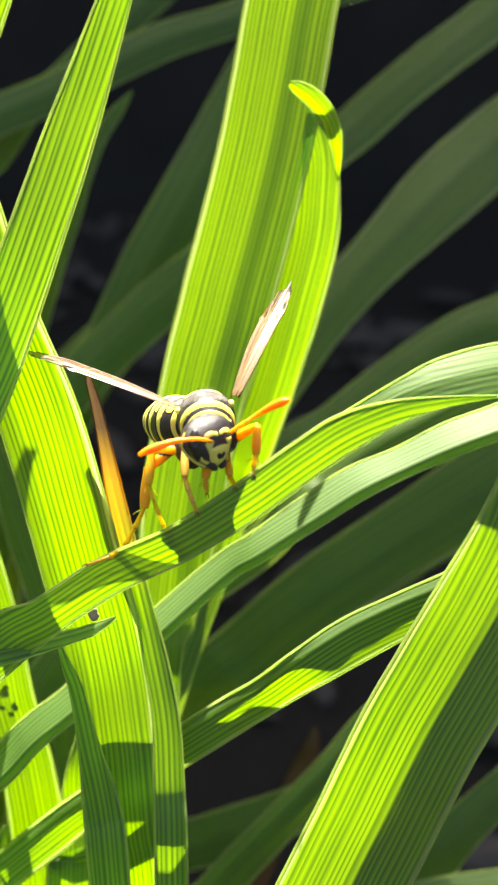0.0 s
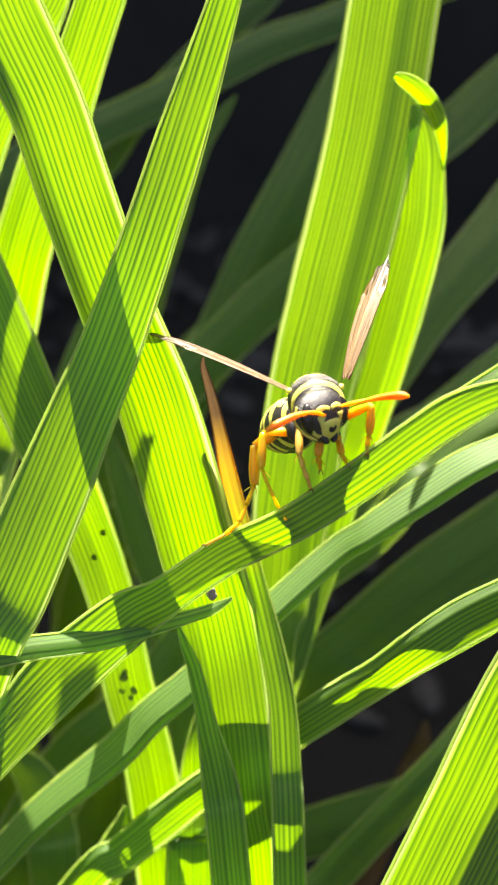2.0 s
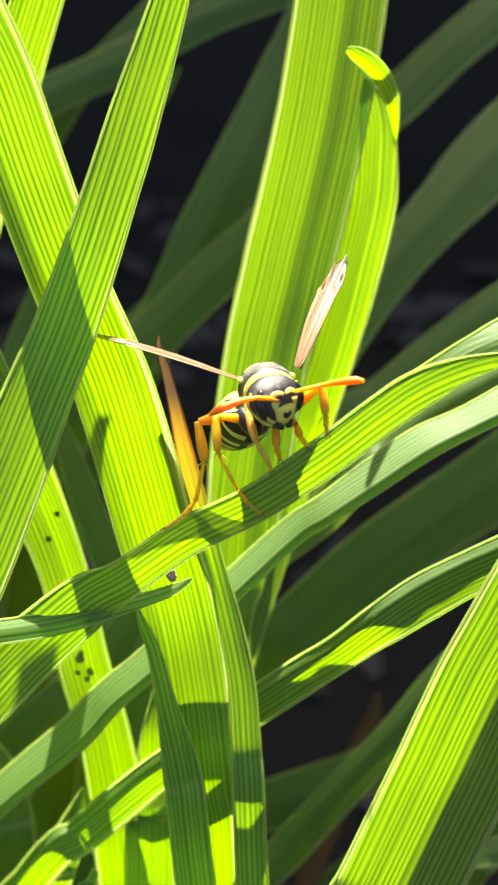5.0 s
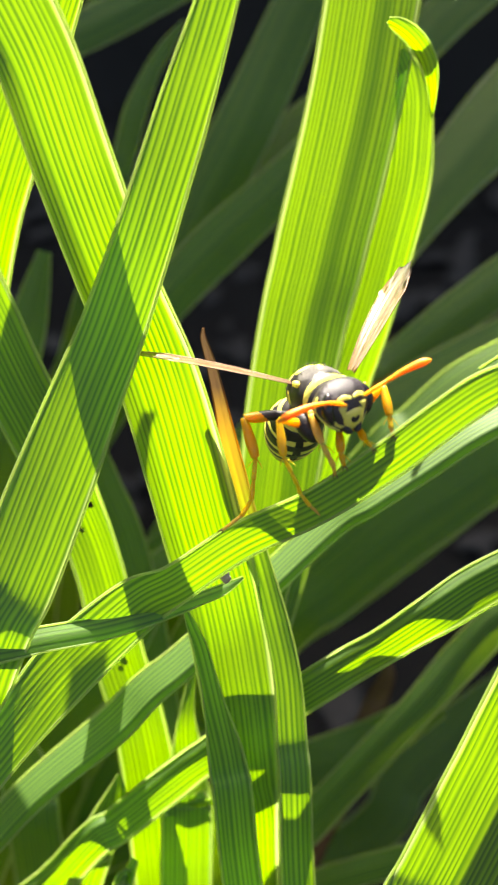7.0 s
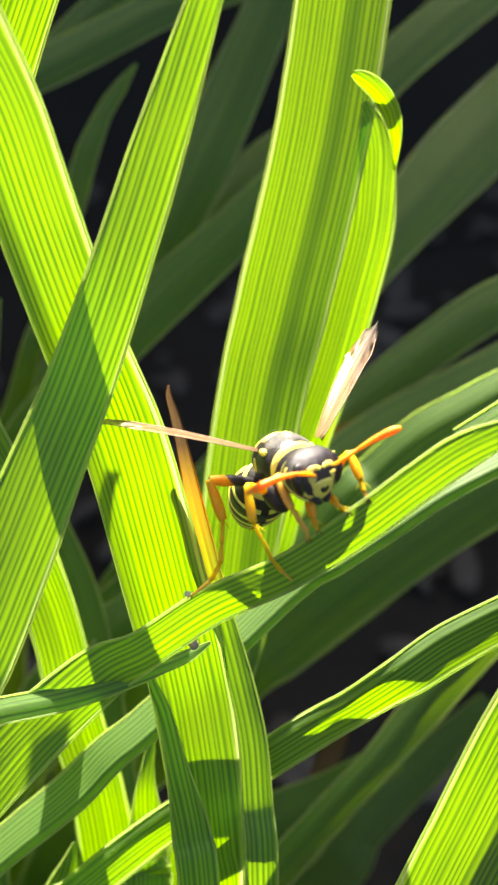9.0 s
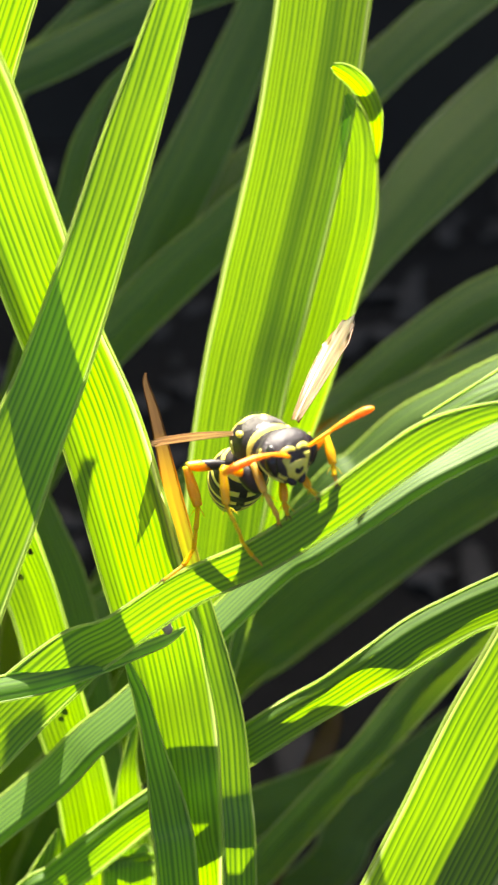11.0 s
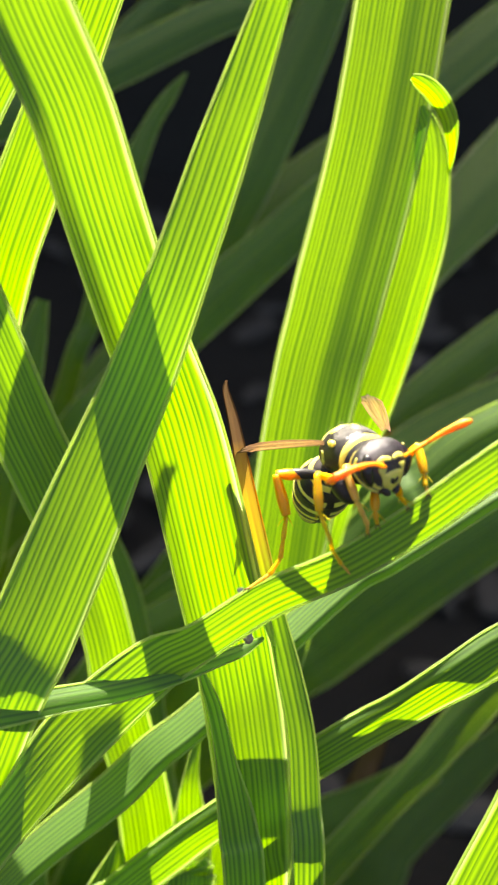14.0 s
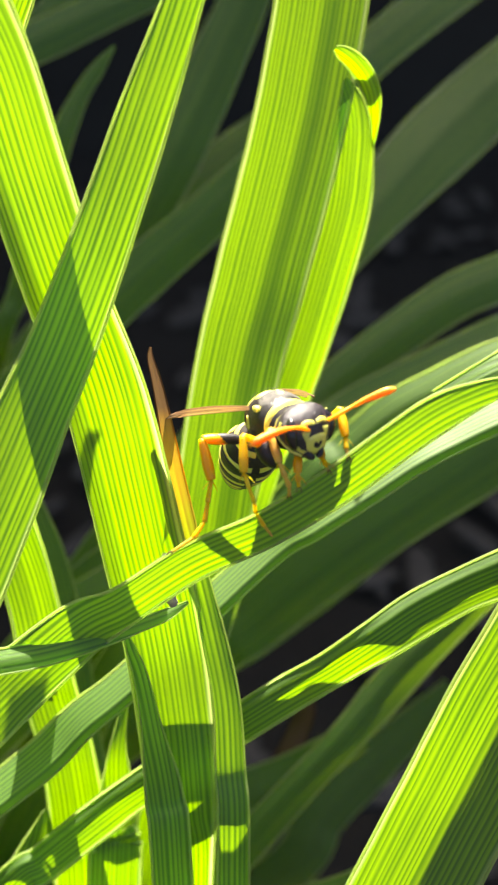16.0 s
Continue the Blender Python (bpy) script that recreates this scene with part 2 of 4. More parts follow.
def build_shade_wall():
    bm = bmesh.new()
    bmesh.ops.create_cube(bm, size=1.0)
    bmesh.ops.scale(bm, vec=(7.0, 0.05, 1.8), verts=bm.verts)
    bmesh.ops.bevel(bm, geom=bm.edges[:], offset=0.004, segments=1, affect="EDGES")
    bmesh.ops.translate(bm, vec=(0, 0.775, SHADE_WALL_TOP - 0.9), verts=bm.verts)
    return tagged(part("wall_north", bm, SHADE_WALL, smooth=False), "near-black wall added behind the bed to shade the back leaves", "fence", kind="structure")


build_shade_wall()


def build_mulch(count=520):
    """Bits of bark and dry leaf lying on the soil, too many to count."""
    rng = random.Random(5)
    bm = bmesh.new()
    for _ in range(count):
        x, y = rng.uniform(-0.35, 0.40), rng.uniform(0.0, 0.70)
        size = rng.uniform(0.004, 0.013)
        chip = bmesh.ops.create_icosphere(bm, subdivisions=2, radius=1.0)["verts"]
        turn = Matrix.Rotation(rng.uniform(0, 6.3), 3, "Z") @ Matrix.Rotation(rng.uniform(-0.5, 0.5), 3, "X")
        shift = Vector((rng.random() * 50, rng.random() * 50, rng.random() * 50))
        for v in chip:
            p = v.co * (1.0 + 0.45 * noise.noise(v.co * 1.3 + shift))
            p = Vector((p.x * size * 1.5, p.y * size * 0.6, p.z * size * 0.32))
            v.co = turn @ p + Vector((x, y, 0.004 + size * 0.15))
    return tagged(part("mulch", bm, MULCH, smooth=False), "loose grey-brown bark and dry leaf litter on the soil", "mulch", kind="stuff")


build_mulch()

# ---- leaves ----
CLUMPS = {}
for key, label, at in (("near", "clump of narrow strap-shaped green leaves in sunlight", (0.004, 0.02, 0.0)),
                       ("left", "clump of arching sunlit green strap leaves", (-0.03, 0.015, 0.0)),
                       ("back", "clump of green strap leaves in deep shade", (0.0, 0.07, 0.0))):
    clump = new("daylily_plant")
    clump.location = at
    CLUMPS[key] = tagged(clump, label, "plant", group="plants in the bed")

TOWARDS = Vector((0.0, -0.866, 0.5))


def leaf(name, rows, clump="near", keel=0.5, fold=0.10, dry="", label="", holes=(), over=None, midrib=False, bend=1.25):
    """A strap leaf from its tip or free end to its base. rows: x, y, z, width in millimetres, turn about its length in degrees.
    keel: where the crease lies across it; fold: how far the crease stands out, by the width."""
    home = CLUMPS[clump]
    if rows[0][2] < rows[-1][2]:
        rows = rows[::-1]
    n_along, n_across = (26 if clump == "back" else 46) + 6 * len(rows), 14 if clump == "back" else 30
    if holes:
        n_along, n_across = n_along * 4, 44
    samples = [spline(rows, k / n_along * (len(rows) - 1)) for k in range(n_along + 1)]
    bm = bmesh.new()
    blade, tip = bm.loops.layers.uv.new("blade"), bm.loops.layers.uv.new("tip")
    grid, data, run = [], {}, 0.0
    seed = sum(map(ord, name))
    for k, (x, y, z, w, roll) in enumerate(samples):
        a, b = samples[max(k - 1, 0)], samples[min(k + 1, n_along)]
        tangent = Vector((b[0] - a[0], b[1] - a[1], b[2] - a[2])).normalized()
        side = tangent.cross(TOWARDS).normalized()
        side = Matrix.Rotation(radians(roll), 3, tangent) @ side
        face = side.cross(tangent)
        if k:
            run += (Vector((x, y, z)) - Vector(samples[k - 1][:3])).length
        w = max(w, 0.12)
        line = []
        for j in range(n_across + 1):
            u = j / n_across
            near = (1 - u / keel) if u < keel else (u - keel) / (1 - keel)
            lift = -fold * w * (near ** bend)
            rib = 0.0018 * w * math.sin(u * w * 15.2) * (1 - near ** 6) * (0.35 if clump == "back" else 1.0)
            wave = 0.012 * w * noise.noise((u * 1.5, run * 0.10, seed))
            p = Vector((x, y, z)) + side * ((u - 0.5) * w) + face * (lift + rib + wave)
            p += side * 0.008 * w * noise.noise((run * 0.25, seed, 4.0))
            v = bm.verts.new((p * MM) - home.location)
            data[v] = ((u - keel) * w, run / 10, near if u != keel else 0.0, run)
            line.append(v)
        grid.append(line)
    for a, b in zip(grid, grid[1:]):
        for j in range(n_across):
            face = bm.faces.new((a[j], a[j + 1], b[j + 1], b[j]))
            for loop in face.loops:
                d = data[loop.vert]
                loop[blade].uv, loop[tip].uv = d[:2], d[2:]
    # a rounded bead along both margins
    for j, sign in ((0, -1), (n_across, 1)):
        ring_before = None
        for k, line in enumerate(grid):
            p, q = line[j].co, line[j - sign].co
            out = (p - q).normalized()
            along = (grid[min(k + 1, n_along)][j].co - grid[max(k - 1, 0)][j].co).normalized()
            up = out.cross(along)
            size = min(0.095, samples[k][3] * 0.035 + 0.02) * MM
            ring = []
            for c in range(5):
                ang = c / 5 * 2 * math.pi
                v = bm.verts.new(p + (out * math.cos(ang) + up * math.sin(ang)) * size)
                data[v] = (data[line[j]][0], data[line[j]][1], 1.0, data[line[j]][3])
                ring.append(v)
            if ring_before:
                for c in range(5):
                    face = bm.faces.new((ring_before[c], ring_before[(c + 1) % 5], ring[(c + 1) % 5], ring[c]))
                    for loop in face.loops:
                        d = data[loop.vert]
                        loop[blade].uv, loop[tip].uv = d[:2], d[2:]
            ring_before = ring
    for x, y, z, radius in holes:
        at = Vector((x, y, z)) * MM - home.location
        doomed = [f for f in bm.faces if (f.calc_center_median() - at).length < radius * MM
                  * (1.0 + 0.5 * noise.noise(f.calc_center_median() * 3000))]
        bmesh.ops.delete(bm, geom=doomed, context="FACES_ONLY")
    mat = {"": LEAF_RIB if midrib else LEAF, "tip": LEAF_TIP, "long": LEAF_LONG, "all": LEAF_DRY, "yellow": LEAF_YELLOW}[dry]
    name = "leaf_tip" if over else "dry_stalk" if dry == "all" else "leaf"
    return part(name, bm, mat, over or home, label)


leaf('front', [(3.2, 1.7, 282.8, 0.13, 0), (2.3, 0.2, 278.6, 0.90, 0), (0.5, -1.0, 273.3, 1.79, 0), (-1.9, -3.5, 266.5, 2.80, 0), (-3.7, -5.5, 261.6, 3.10, 0), (-6.0, -7.9, 255.7, 3.55, 0), (-7.9, -9.7, 251.6, 3.97, 0), (-9.7, -11.5, 247.7, 4.46, 0), (-12.4, -14.3, 242.0, 4.80, 0), (-15.5, -16.9, 235.9, 5.00, 0), (-26.1, -22.7, 203.1, 5.00, 0), (-25.3, -1.9, 91.4, 4.25, 0), (-24.7, 12.0, -2.0, 3.00, 0)], clump='near', fold=0.05)
leaf('wide', [(-18.2, 4.3, 285.7, 2.76, 0), (-16.1, 2.9, 281.6, 3.66, 0), (-14.3, 1.6, 277.8, 4.15, 0), (-12.1, -0.1, 272.5, 4.54, 0), (-9.9, -1.7, 267.8, 4.40, 0), (-8.1, -3.2, 262.3, 4.43, 0), (-5.9, -5.0, 256.0, 4.42, 0), (-3.7, -6.0, 250.0, 4.80, 0), (-1.3, -7.5, 240.4, 5.08, 0), (0.2, -8.6, 233.9, 5.14, 0), (1.1, -10.9, 228.3, 4.92, 0), (1.6, -13.3, 222.4, 4.46, 0), (2.1, -14.3, 215.1, 3.81, 0), (3.6, -14.8, 178.3, 4.63, 0), (3.5, 1.3, 80.3, 4.37, 0), (3.4, 12.0, -2.0, 3.08, 0)], clump='near', keel=0.8, fold=-0.15)
leaf('perch', [(-34.2, 12.0, -2.0, 2.2, -11.0), (-34.5, -6.0, 91.0, 3.12, -11.0), (-35.0, -32.9, 202.3, 3.33, -11.0), (-29.5, -29.8, 212.5, 3.7, -11.0), (-25.2, -27.2, 219.5, 3.75, -11.0), (-21.8, -25.1, 224.6, 3.75, -11.0), (-18.8, -23.2, 228.5, 3.57, -11.0), (-13.9, -19.3, 232.7, 2.77, -11.0), (-10.0, -16.3, 236.3, 3.93, -11.0), (-5.58, -14.5, 239.83, 3.46, -11.0), (-2.95, -14.8, 241.95, 2.42, -11.0), (0.69, -14.8, 244.95, 2.25, -11.0), (4.72, -15.5, 247.85, 2.11, -11.0), (8.42, -15.3, 250.65, 2.25, -11.0), (11.32, -14.8, 252.95, 2.21, -11.0), (13.52, -14.4, 254.45, 2.11, -11.0), (16.12, -14.0, 255.55, 1.28, -11.0), (18.92, -13.8, 256.15, 0.55, -11.0), (21.62, -13.5, 256.35, 0.15, -11.0)], clump='left', fold=0.03)
leaf('perch_far', [(13.8, -13.0, 254.2, 1.59, 26), (16.5, -12.9, 256.0, 1.89, 26), (19.2, -12.6, 257.0, 2.87, 26), (23.2, -11.9, 257.5, 3.28, 26), (27.9, -11.8, 257.2, 3.15, 26), (32.4, -11.8, 256.0, 2.22, 26)], clump='left')
leaf('mid', [(28.6, -2.8, 250.8, 2.67, 40.0), (25.3, -3.4, 249.4, 2.75, 40.0), (22.3, -3.7, 248.2, 2.8, 40.0), (19.2, -4.1, 246.6, 2.46, 40.0), (16.1, -4.5, 245.1, 2.79, 40.0), (13.0, -5.1, 243.0, 2.69, 40.0), (9.8, -5.6, 240.6, 2.37, 40.0), (6.9, -5.4, 237.9, 2.34, 40.0), (-1.9, -8.5, 230.2, 2.59, 40.0), (-5.1, -9.1, 227.3, 2.8, 40.0), (-7.9, -9.4, 223.9, 3.04, 40.0), (-13.4, -10.4, 218.9, 2.87, 40.0), (-17.5, -11.3, 214.2, 2.88, 40.0), (-22.9, -12.5, 209.0, 3.13, 40.0), (-40.6, -13.4, 179.7, 3.52, 40.0), (-39.7, 1.9, 80.9, 3.33, 40.0), (-39.1, 12.0, -2.0, 2.35, 40.0)], clump='left', keel=0.16, fold=0.14)
leaf('low', [(27.25, -12.3, 244.39, 2.61, 6.0), (24.18, -12.0, 243.0, 2.86, 6.0), (21.51, -12.0, 241.41, 3.06, 6.0), (18.63, -11.9, 239.83, 2.76, 6.0), (15.76, -12.3, 238.25, 2.95, 6.0), (13.08, -12.8, 236.47, 2.73, 6.0), (10.51, -12.1, 233.39, 2.41, 6.0), (7.24, -11.5, 230.01, 2.58, 6.0), (-0.79, -11.3, 222.58, 2.48, 6.0), (-3.86, -11.3, 219.31, 2.67, 6.0), (-7.43, -11.6, 215.65, 2.63, 6.0), (-11.39, -11.9, 211.19, 2.7, 6.0), (-27.9, -9.8, 179.7, 2.78, 6.0), (-28.8, 3.3, 80.9, 2.63, 6.0), (-29.4, 12.0, -2.0, 1.86, 6.0)], clump='left', keel=0.78, fold=0.13, bend=1.05)
leaf('browntip', [(-0.97, -3.25, 252.21, 0.09, 0.0), (-0.97, -3.46, 251.57, 0.36, 0.0), (-0.52, -3.97, 250.05, 0.59, 0.0), (0.03, -4.74, 247.72, 0.79, 0.0), (0.78, -5.86, 244.35, 1.06, 0.0), (2.4, -7.9, 238.2, 1.16, 0.0), (3.4, -9.7, 234.5, 1.54, 0.0), (4.2, -11.7, 230.9, 1.73, 0.0), (4.5, -13.8, 226.8, 1.95, 0.0), (4.8, -17.0, 220.4, 2.11, 0.0), (5.8, -25.0, 185.9, 2.7, 0.0), (5.2, -2.8, 83.7, 2.55, 0.0), (4.7, 12.0, -2.0, 1.8, 0.0)], clump='near', dry='tip', label='green leaf with a dry brown tip')
leaf('nick', [(-2.6, -11.3, 237.1, 0.11, 0), (-2.1, -11.8, 235.7, 0.59, 0), (-1.5, -12.2, 233.9, 0.87, 0), (-0.7, -13.4, 230.2, 1.33, 0), (0.2, -14.8, 225.5, 2.41, 0), (0.8, -16.9, 220.2, 2.57, 0), (3.5, -23.1, 185.2, 2.70, 0), (3.8, -2.0, 83.3, 2.55, 0), (4.0, 12.0, -2.0, 1.80, 0)], clump='near')
leaf('big', [(13.1, 20.8, 275.3, 4.35, 0), (12.8, 20.0, 272.8, 6.00, 0), (12.2, 19.0, 270.1, 6.46, 0), (10.5, 14.7, 260.5, 6.56, 0), (8.1, 10.6, 250.8, 6.59, 0), (6.4, 7.6, 244.2, 6.21, 0), (5.1, 3.9, 236.1, 5.86, 0), (4.4, 0.8, 229.2, 3.77, 0), (4.2, -2.5, 222.7, 1.96, 0), (3.3, -10.8, 188.4, 5.93, 0), (2.5, 2.9, 84.8, 5.60, 0), (1.9, 12.0, -2.0, 3.95, 0)], clump='near', keel=0.45, fold=-0.16, midrib=True)
curled = leaf('curl', [(13.59, 14.69, 263.69, 0.31, 0.0), (14.13, 14.35, 262.4, 1.63, 0.0), (14.54, 13.85, 260.53, 2.54, 0.0), (14.55, 13.23, 258.23, 3.25, 0.0), (14.35, 12.45, 255.29, 3.75, 0.0), (13.48, 11.29, 250.93, 3.85, 0.0), (12.04, 9.67, 244.87, 3.36, 0.0), (10.29, 8.16, 239.23, 3.31, 0.0), (8.46, 6.37, 232.48, 2.71, 0.0), (0.7, -4.5, 201.5, 3.49, 0.0), (-2.1, 5.4, 90.7, 3.3, 0.0), (-4.0, 12.0, -2.0, 2.33, 0.0)], clump='near', keel=0.45, fold=0.14, label='bright green leaf with a curled yellowish tip')
leaf('hook', [(11.8, 11.6, 266.43, 0.36, 30.0), (12.41, 11.8, 266.11, 0.87, 30.0), (13.26, 12.1, 265.53, 1.18, 30.0), (14.19, 12.4, 264.61, 1.28, 30.0), (15.0, 12.7, 263.34, 1.18, 30.0), (15.49, 13.0, 261.84, 0.82, 30.0), (15.8, 13.4, 260.3, 0.41, 30.0), (15.95, 13.7, 259.17, 0.12, 30.0)], keel=0.5, fold=0.2, label='curled-over yellowish tip', over=curled)
leaf('small', [(1.0, -12.7, 240.3, 0.17, 20.0), (-0.2, -13.0, 239.7, 0.66, 20.0), (-1.8, -13.6, 239.5, 0.8, 20.0), (-3.9, -14.5, 239.5, 1.1, 20.0), (-7.4, -15.2, 239.0, 1.42, 20.0), (-10.8, -15.8, 238.9, 1.49, 20.0), (-14.7, -16.4, 238.7, 1.94, 20.0), (-18.5, -17.2, 238.8, 2.02, 20.0), (-22.5, -17.7, 238.4, 2.1, 20.0), (-27.5, -18.3, 237.2, 2.3, 20.0), (-34.0, -19.0, 234.0, 2.6, 20.0), (-42.9, -19.6, 227.8, 2.87, 20.0), (-44.0, -0.6, 102.5, 2.71, 20.0), (-44.7, 12.0, -2.0, 1.92, 20.0)], clump='left')
leaf('holes', [(-21.4, 9.4, 264.0, 3.24, 0), (-18.4, 6.5, 257.5, 4.16, 0), (-15.2, 3.3, 250.3, 4.35, 0), (-13.2, 1.5, 245.6, 4.34, 0), (-11.6, 0.4, 242.2, 4.31, 0), (-9.5, -1.0, 236.5, 3.65, 0), (-8.0, -2.5, 231.5, 3.39, 0), (-7.0, -4.2, 225.4, 3.71, 0), (-5.7, -5.8, 220.2, 3.76, 0), (-4.9, -7.4, 214.2, 4.20, 0), (-4.5, -9.0, 208.3, 4.18, 0), (-2.9, -12.3, 172.2, 4.18, 0), (-1.8, 2.3, 77.5, 3.70, 0), (-1.1, 12.0, -2.0, 2.61, 0)], clump='left', holes=((-7.47, -3.98, 226.1, 0.35), (-7.66, -4.29, 225.01, 0.3), (-6.66, -4.27, 225.1, 0.3), (-6.92, -4.45, 224.49, 0.25), (-8.02, -4.59, 224.06, 0.28), (-7.21, -3.85, 226.54, 0.2), (-8.61, -0.89, 236.98, 0.25), (-9.31, -1.41, 235.17, 0.22)), label='green leaf with small insect-chewed holes', keel=0.52, fold=-0.13)
leaf('right', [(25.9, -13.9, 256.7, 3.96, 20), (24.0, -16.5, 250.1, 5.50, 20), (21.9, -18.1, 245.0, 6.32, 20), (18.6, -20.2, 238.4, 6.56, 20), (15.9, -22.0, 231.4, 6.67, 20), (13.3, -23.9, 225.1, 6.90, 20), (10.5, -25.8, 218.0, 7.18, 20), (1.5, -28.8, 183.5, 7.18, 20), (-2.0, -4.3, 82.6, 6.11, 20), (-4.3, 12.0, -2.0, 4.31, 20)], clump='near', keel=0.45, fold=-0.2)
leaf('farA', [(-9.51, 14.13, 278.23, 2.23, 0.0), (-11.76, 12.99, 272.18, 3.39, 0.0), (-13.17, 12.54, 269.66, 4.05, 0.0), (-16.22, 11.55, 263.83, 3.75, 0.0), (-18.88, 10.56, 257.85, 3.99, 0.0), (-22.0, 9.72, 250.79, 3.71, 0.0), (-31.5, 5.1, 216.6, 4.03, 0.0), (-29.1, 9.9, 97.5, 3.8, 0.0), (-27.5, 13.1, -2.0, 2.68, 0.0)], clump='left', fold=0.02)
leaf('farB', [(-6.38, 14.1, 276.74, 3.08, 0.0), (-7.45, 13.53, 273.69, 3.45, 0.0), (-8.15, 13.14, 271.52, 3.21, 0.0), (-10.08, 12.27, 266.63, 3.51, 0.0), (-12.54, 11.19, 260.13, 4.17, 0.0), (-14.7, 10.29, 254.46, 4.3, 0.0), (-16.52, 9.54, 248.04, 4.58, 0.0), (-18.2, 7.7, 240.3, 4.25, 0.0), (-19.9, 5.2, 234.5, 4.12, 0.0), (-26.3, -1.1, 200.2, 4.12, 0.0), (-23.8, 6.7, 90.1, 3.61, 0.0), (-22.2, 12.0, -2.0, 2.55, 0.0)], clump='left', fold=0.02)
leaf('stubA', [(-7.3, -7.8, 216.7, 0.34, 0), (-7.8, -9.0, 214.7, 2.04, 0), (-9.1, -10.4, 212.2, 2.77, 0), (-10.7, -11.6, 208.5, 3.42, 0), (-20.6, -15.8, 174.7, 3.42, 0), (-20.5, 0.9, 78.6, 2.91, 0), (-20.4, 12.0, -2.0, 2.05, 0)], clump='left')
leaf('stubB', [(-1.6, -5.0, 224.8, 0.34, 0), (-2.2, -6.8, 221.7, 1.14, 0), (-2.2, -7.8, 218.3, 2.31, 0), (-2.3, -9.5, 215.3, 3.24, 0), (-2.4, -10.9, 211.4, 3.82, 0), (-2.9, -16.0, 175.8, 3.82, 0), (-2.5, 0.8, 79.1, 3.24, 0), (-2.3, 12.0, -2.0, 2.29, 0)], clump='near')
leaf('shadeA', [(-11.0, 20.7, 232.4, 0.90, 0), (-10.0, 19.0, 229.5, 1.94, 0), (-8.4, 16.6, 225.3, 2.72, 0), (-6.7, 14.3, 221.4, 2.96, 0), (-5.2, 11.0, 215.7, 2.96, 0), (-4.2, 7.9, 210.2, 2.82, 0), (-0.3, -1.5, 176.9, 2.82, 0), (1.2, 6.6, 79.6, 2.55, 0), (2.2, 12.0, -2.0, 1.80, 0)], clump='left')
leaf('paleA', [(-16.6, 13.1, 238.5, 0.73, 45), (-18.4, 11.8, 234.8, 2.10, 45), (-19.7, 10.1, 231.8, 2.78, 45), (-21.3, 8.3, 228.5, 3.27, 45), (-31.4, -0.2, 196.7, 3.82, 45), (-29.3, 7.1, 88.5, 3.61, 45), (-28.0, 12.0, -2.0, 2.55, 45)], clump='left')
leaf('bgtip', [(-0.0, 51.6, 255.4, 0.21, 0.0), (-1.6, 50.5, 253.5, 1.25, 0.0), (-3.3, 49.2, 251.2, 1.6, 0.0), (-4.9, 47.3, 248.1, 2.16, 0.0), (-6.1, 45.8, 244.3, 2.24, 0.0), (-7.8, 43.6, 239.2, 2.21, 0.0), (-9.5, 41.8, 233.3, 2.06, 0.0), (-11.9, 39.6, 226.8, 2.09, 0.0), (-20.4, 35.3, 192.4, 3.07, 0.0), (-19.7, 40.1, 86.6, 2.81, 0.0), (-19.3, 43.3, -2.0, 1.98, 0.0)], clump='back')
leaf('yellowtip', [(-10.0, -10.3, 212.9, 0.40, 0), (-10.6, -11.5, 211.0, 0.87, 0), (-11.2, -12.8, 208.8, 1.14, 0), (-12.8, -13.8, 204.1, 1.78, 0), (-20.8, -15.4, 168.9, 2.70, 0), (-19.9, 1.0, 76.0, 2.55, 0), (-19.3, 12.0, -2.0, 1.80, 0)], clump='left', dry='yellow', label='leaf with a yellowed tip')
leaf('paleB', [(-6.3, -12.9, 213.6, 0.63, 45), (-7.0, -13.8, 212.1, 1.20, 45), (-8.1, -14.4, 209.5, 1.79, 45), (-17.5, -16.9, 174.9, 3.82, 45), (-17.7, 0.4, 78.7, 3.61, 45), (-17.9, 12.0, -2.0, 2.55, 45)], clump='left')
leaf('N1', [(-44.6, 56.0, -2.0, 2.98, 4.0), (-45.1, 52.8, 100.1, 4.22, 4.0), (-45.8, 48.0, 222.5, 4.96, 4.0), (-24.7, 51.7, 246.3, 4.96, 4.0), (-18.4, 53.8, 249.8, 4.86, 4.0), (-13.2, 55.1, 252.0, 4.21, 4.0), (-6.7, 56.5, 254.6, 4.24, 4.0), (2.8, 59.1, 258.9, 4.1, 4.0), (8.9, 60.1, 260.8, 3.73, 4.0), (15.0, 61.4, 262.9, 3.8, 4.0), (24.9, 62.7, 265.3, 3.07, 4.0), (33.9, 64.5, 268.4, 2.48, 4.0), (42.9, 66.2, 271.3, 1.35, 4.0)], clump='back')
leaf('N2', [(-30.1, 57.9, -2.0, 2.09, 0), (-29.8, 54.7, 98.7, 2.97, 0), (-29.4, 49.9, 219.4, 3.14, 0), (-13.6, 56.6, 248.2, 3.08, 0), (-7.5, 60.3, 254.7, 2.91, 0), (-1.3, 63.3, 259.8, 3.28, 0), (3.6, 65.7, 264.0, 3.49, 0), (8.0, 68.7, 269.3, 1.74, 0)], clump='back')
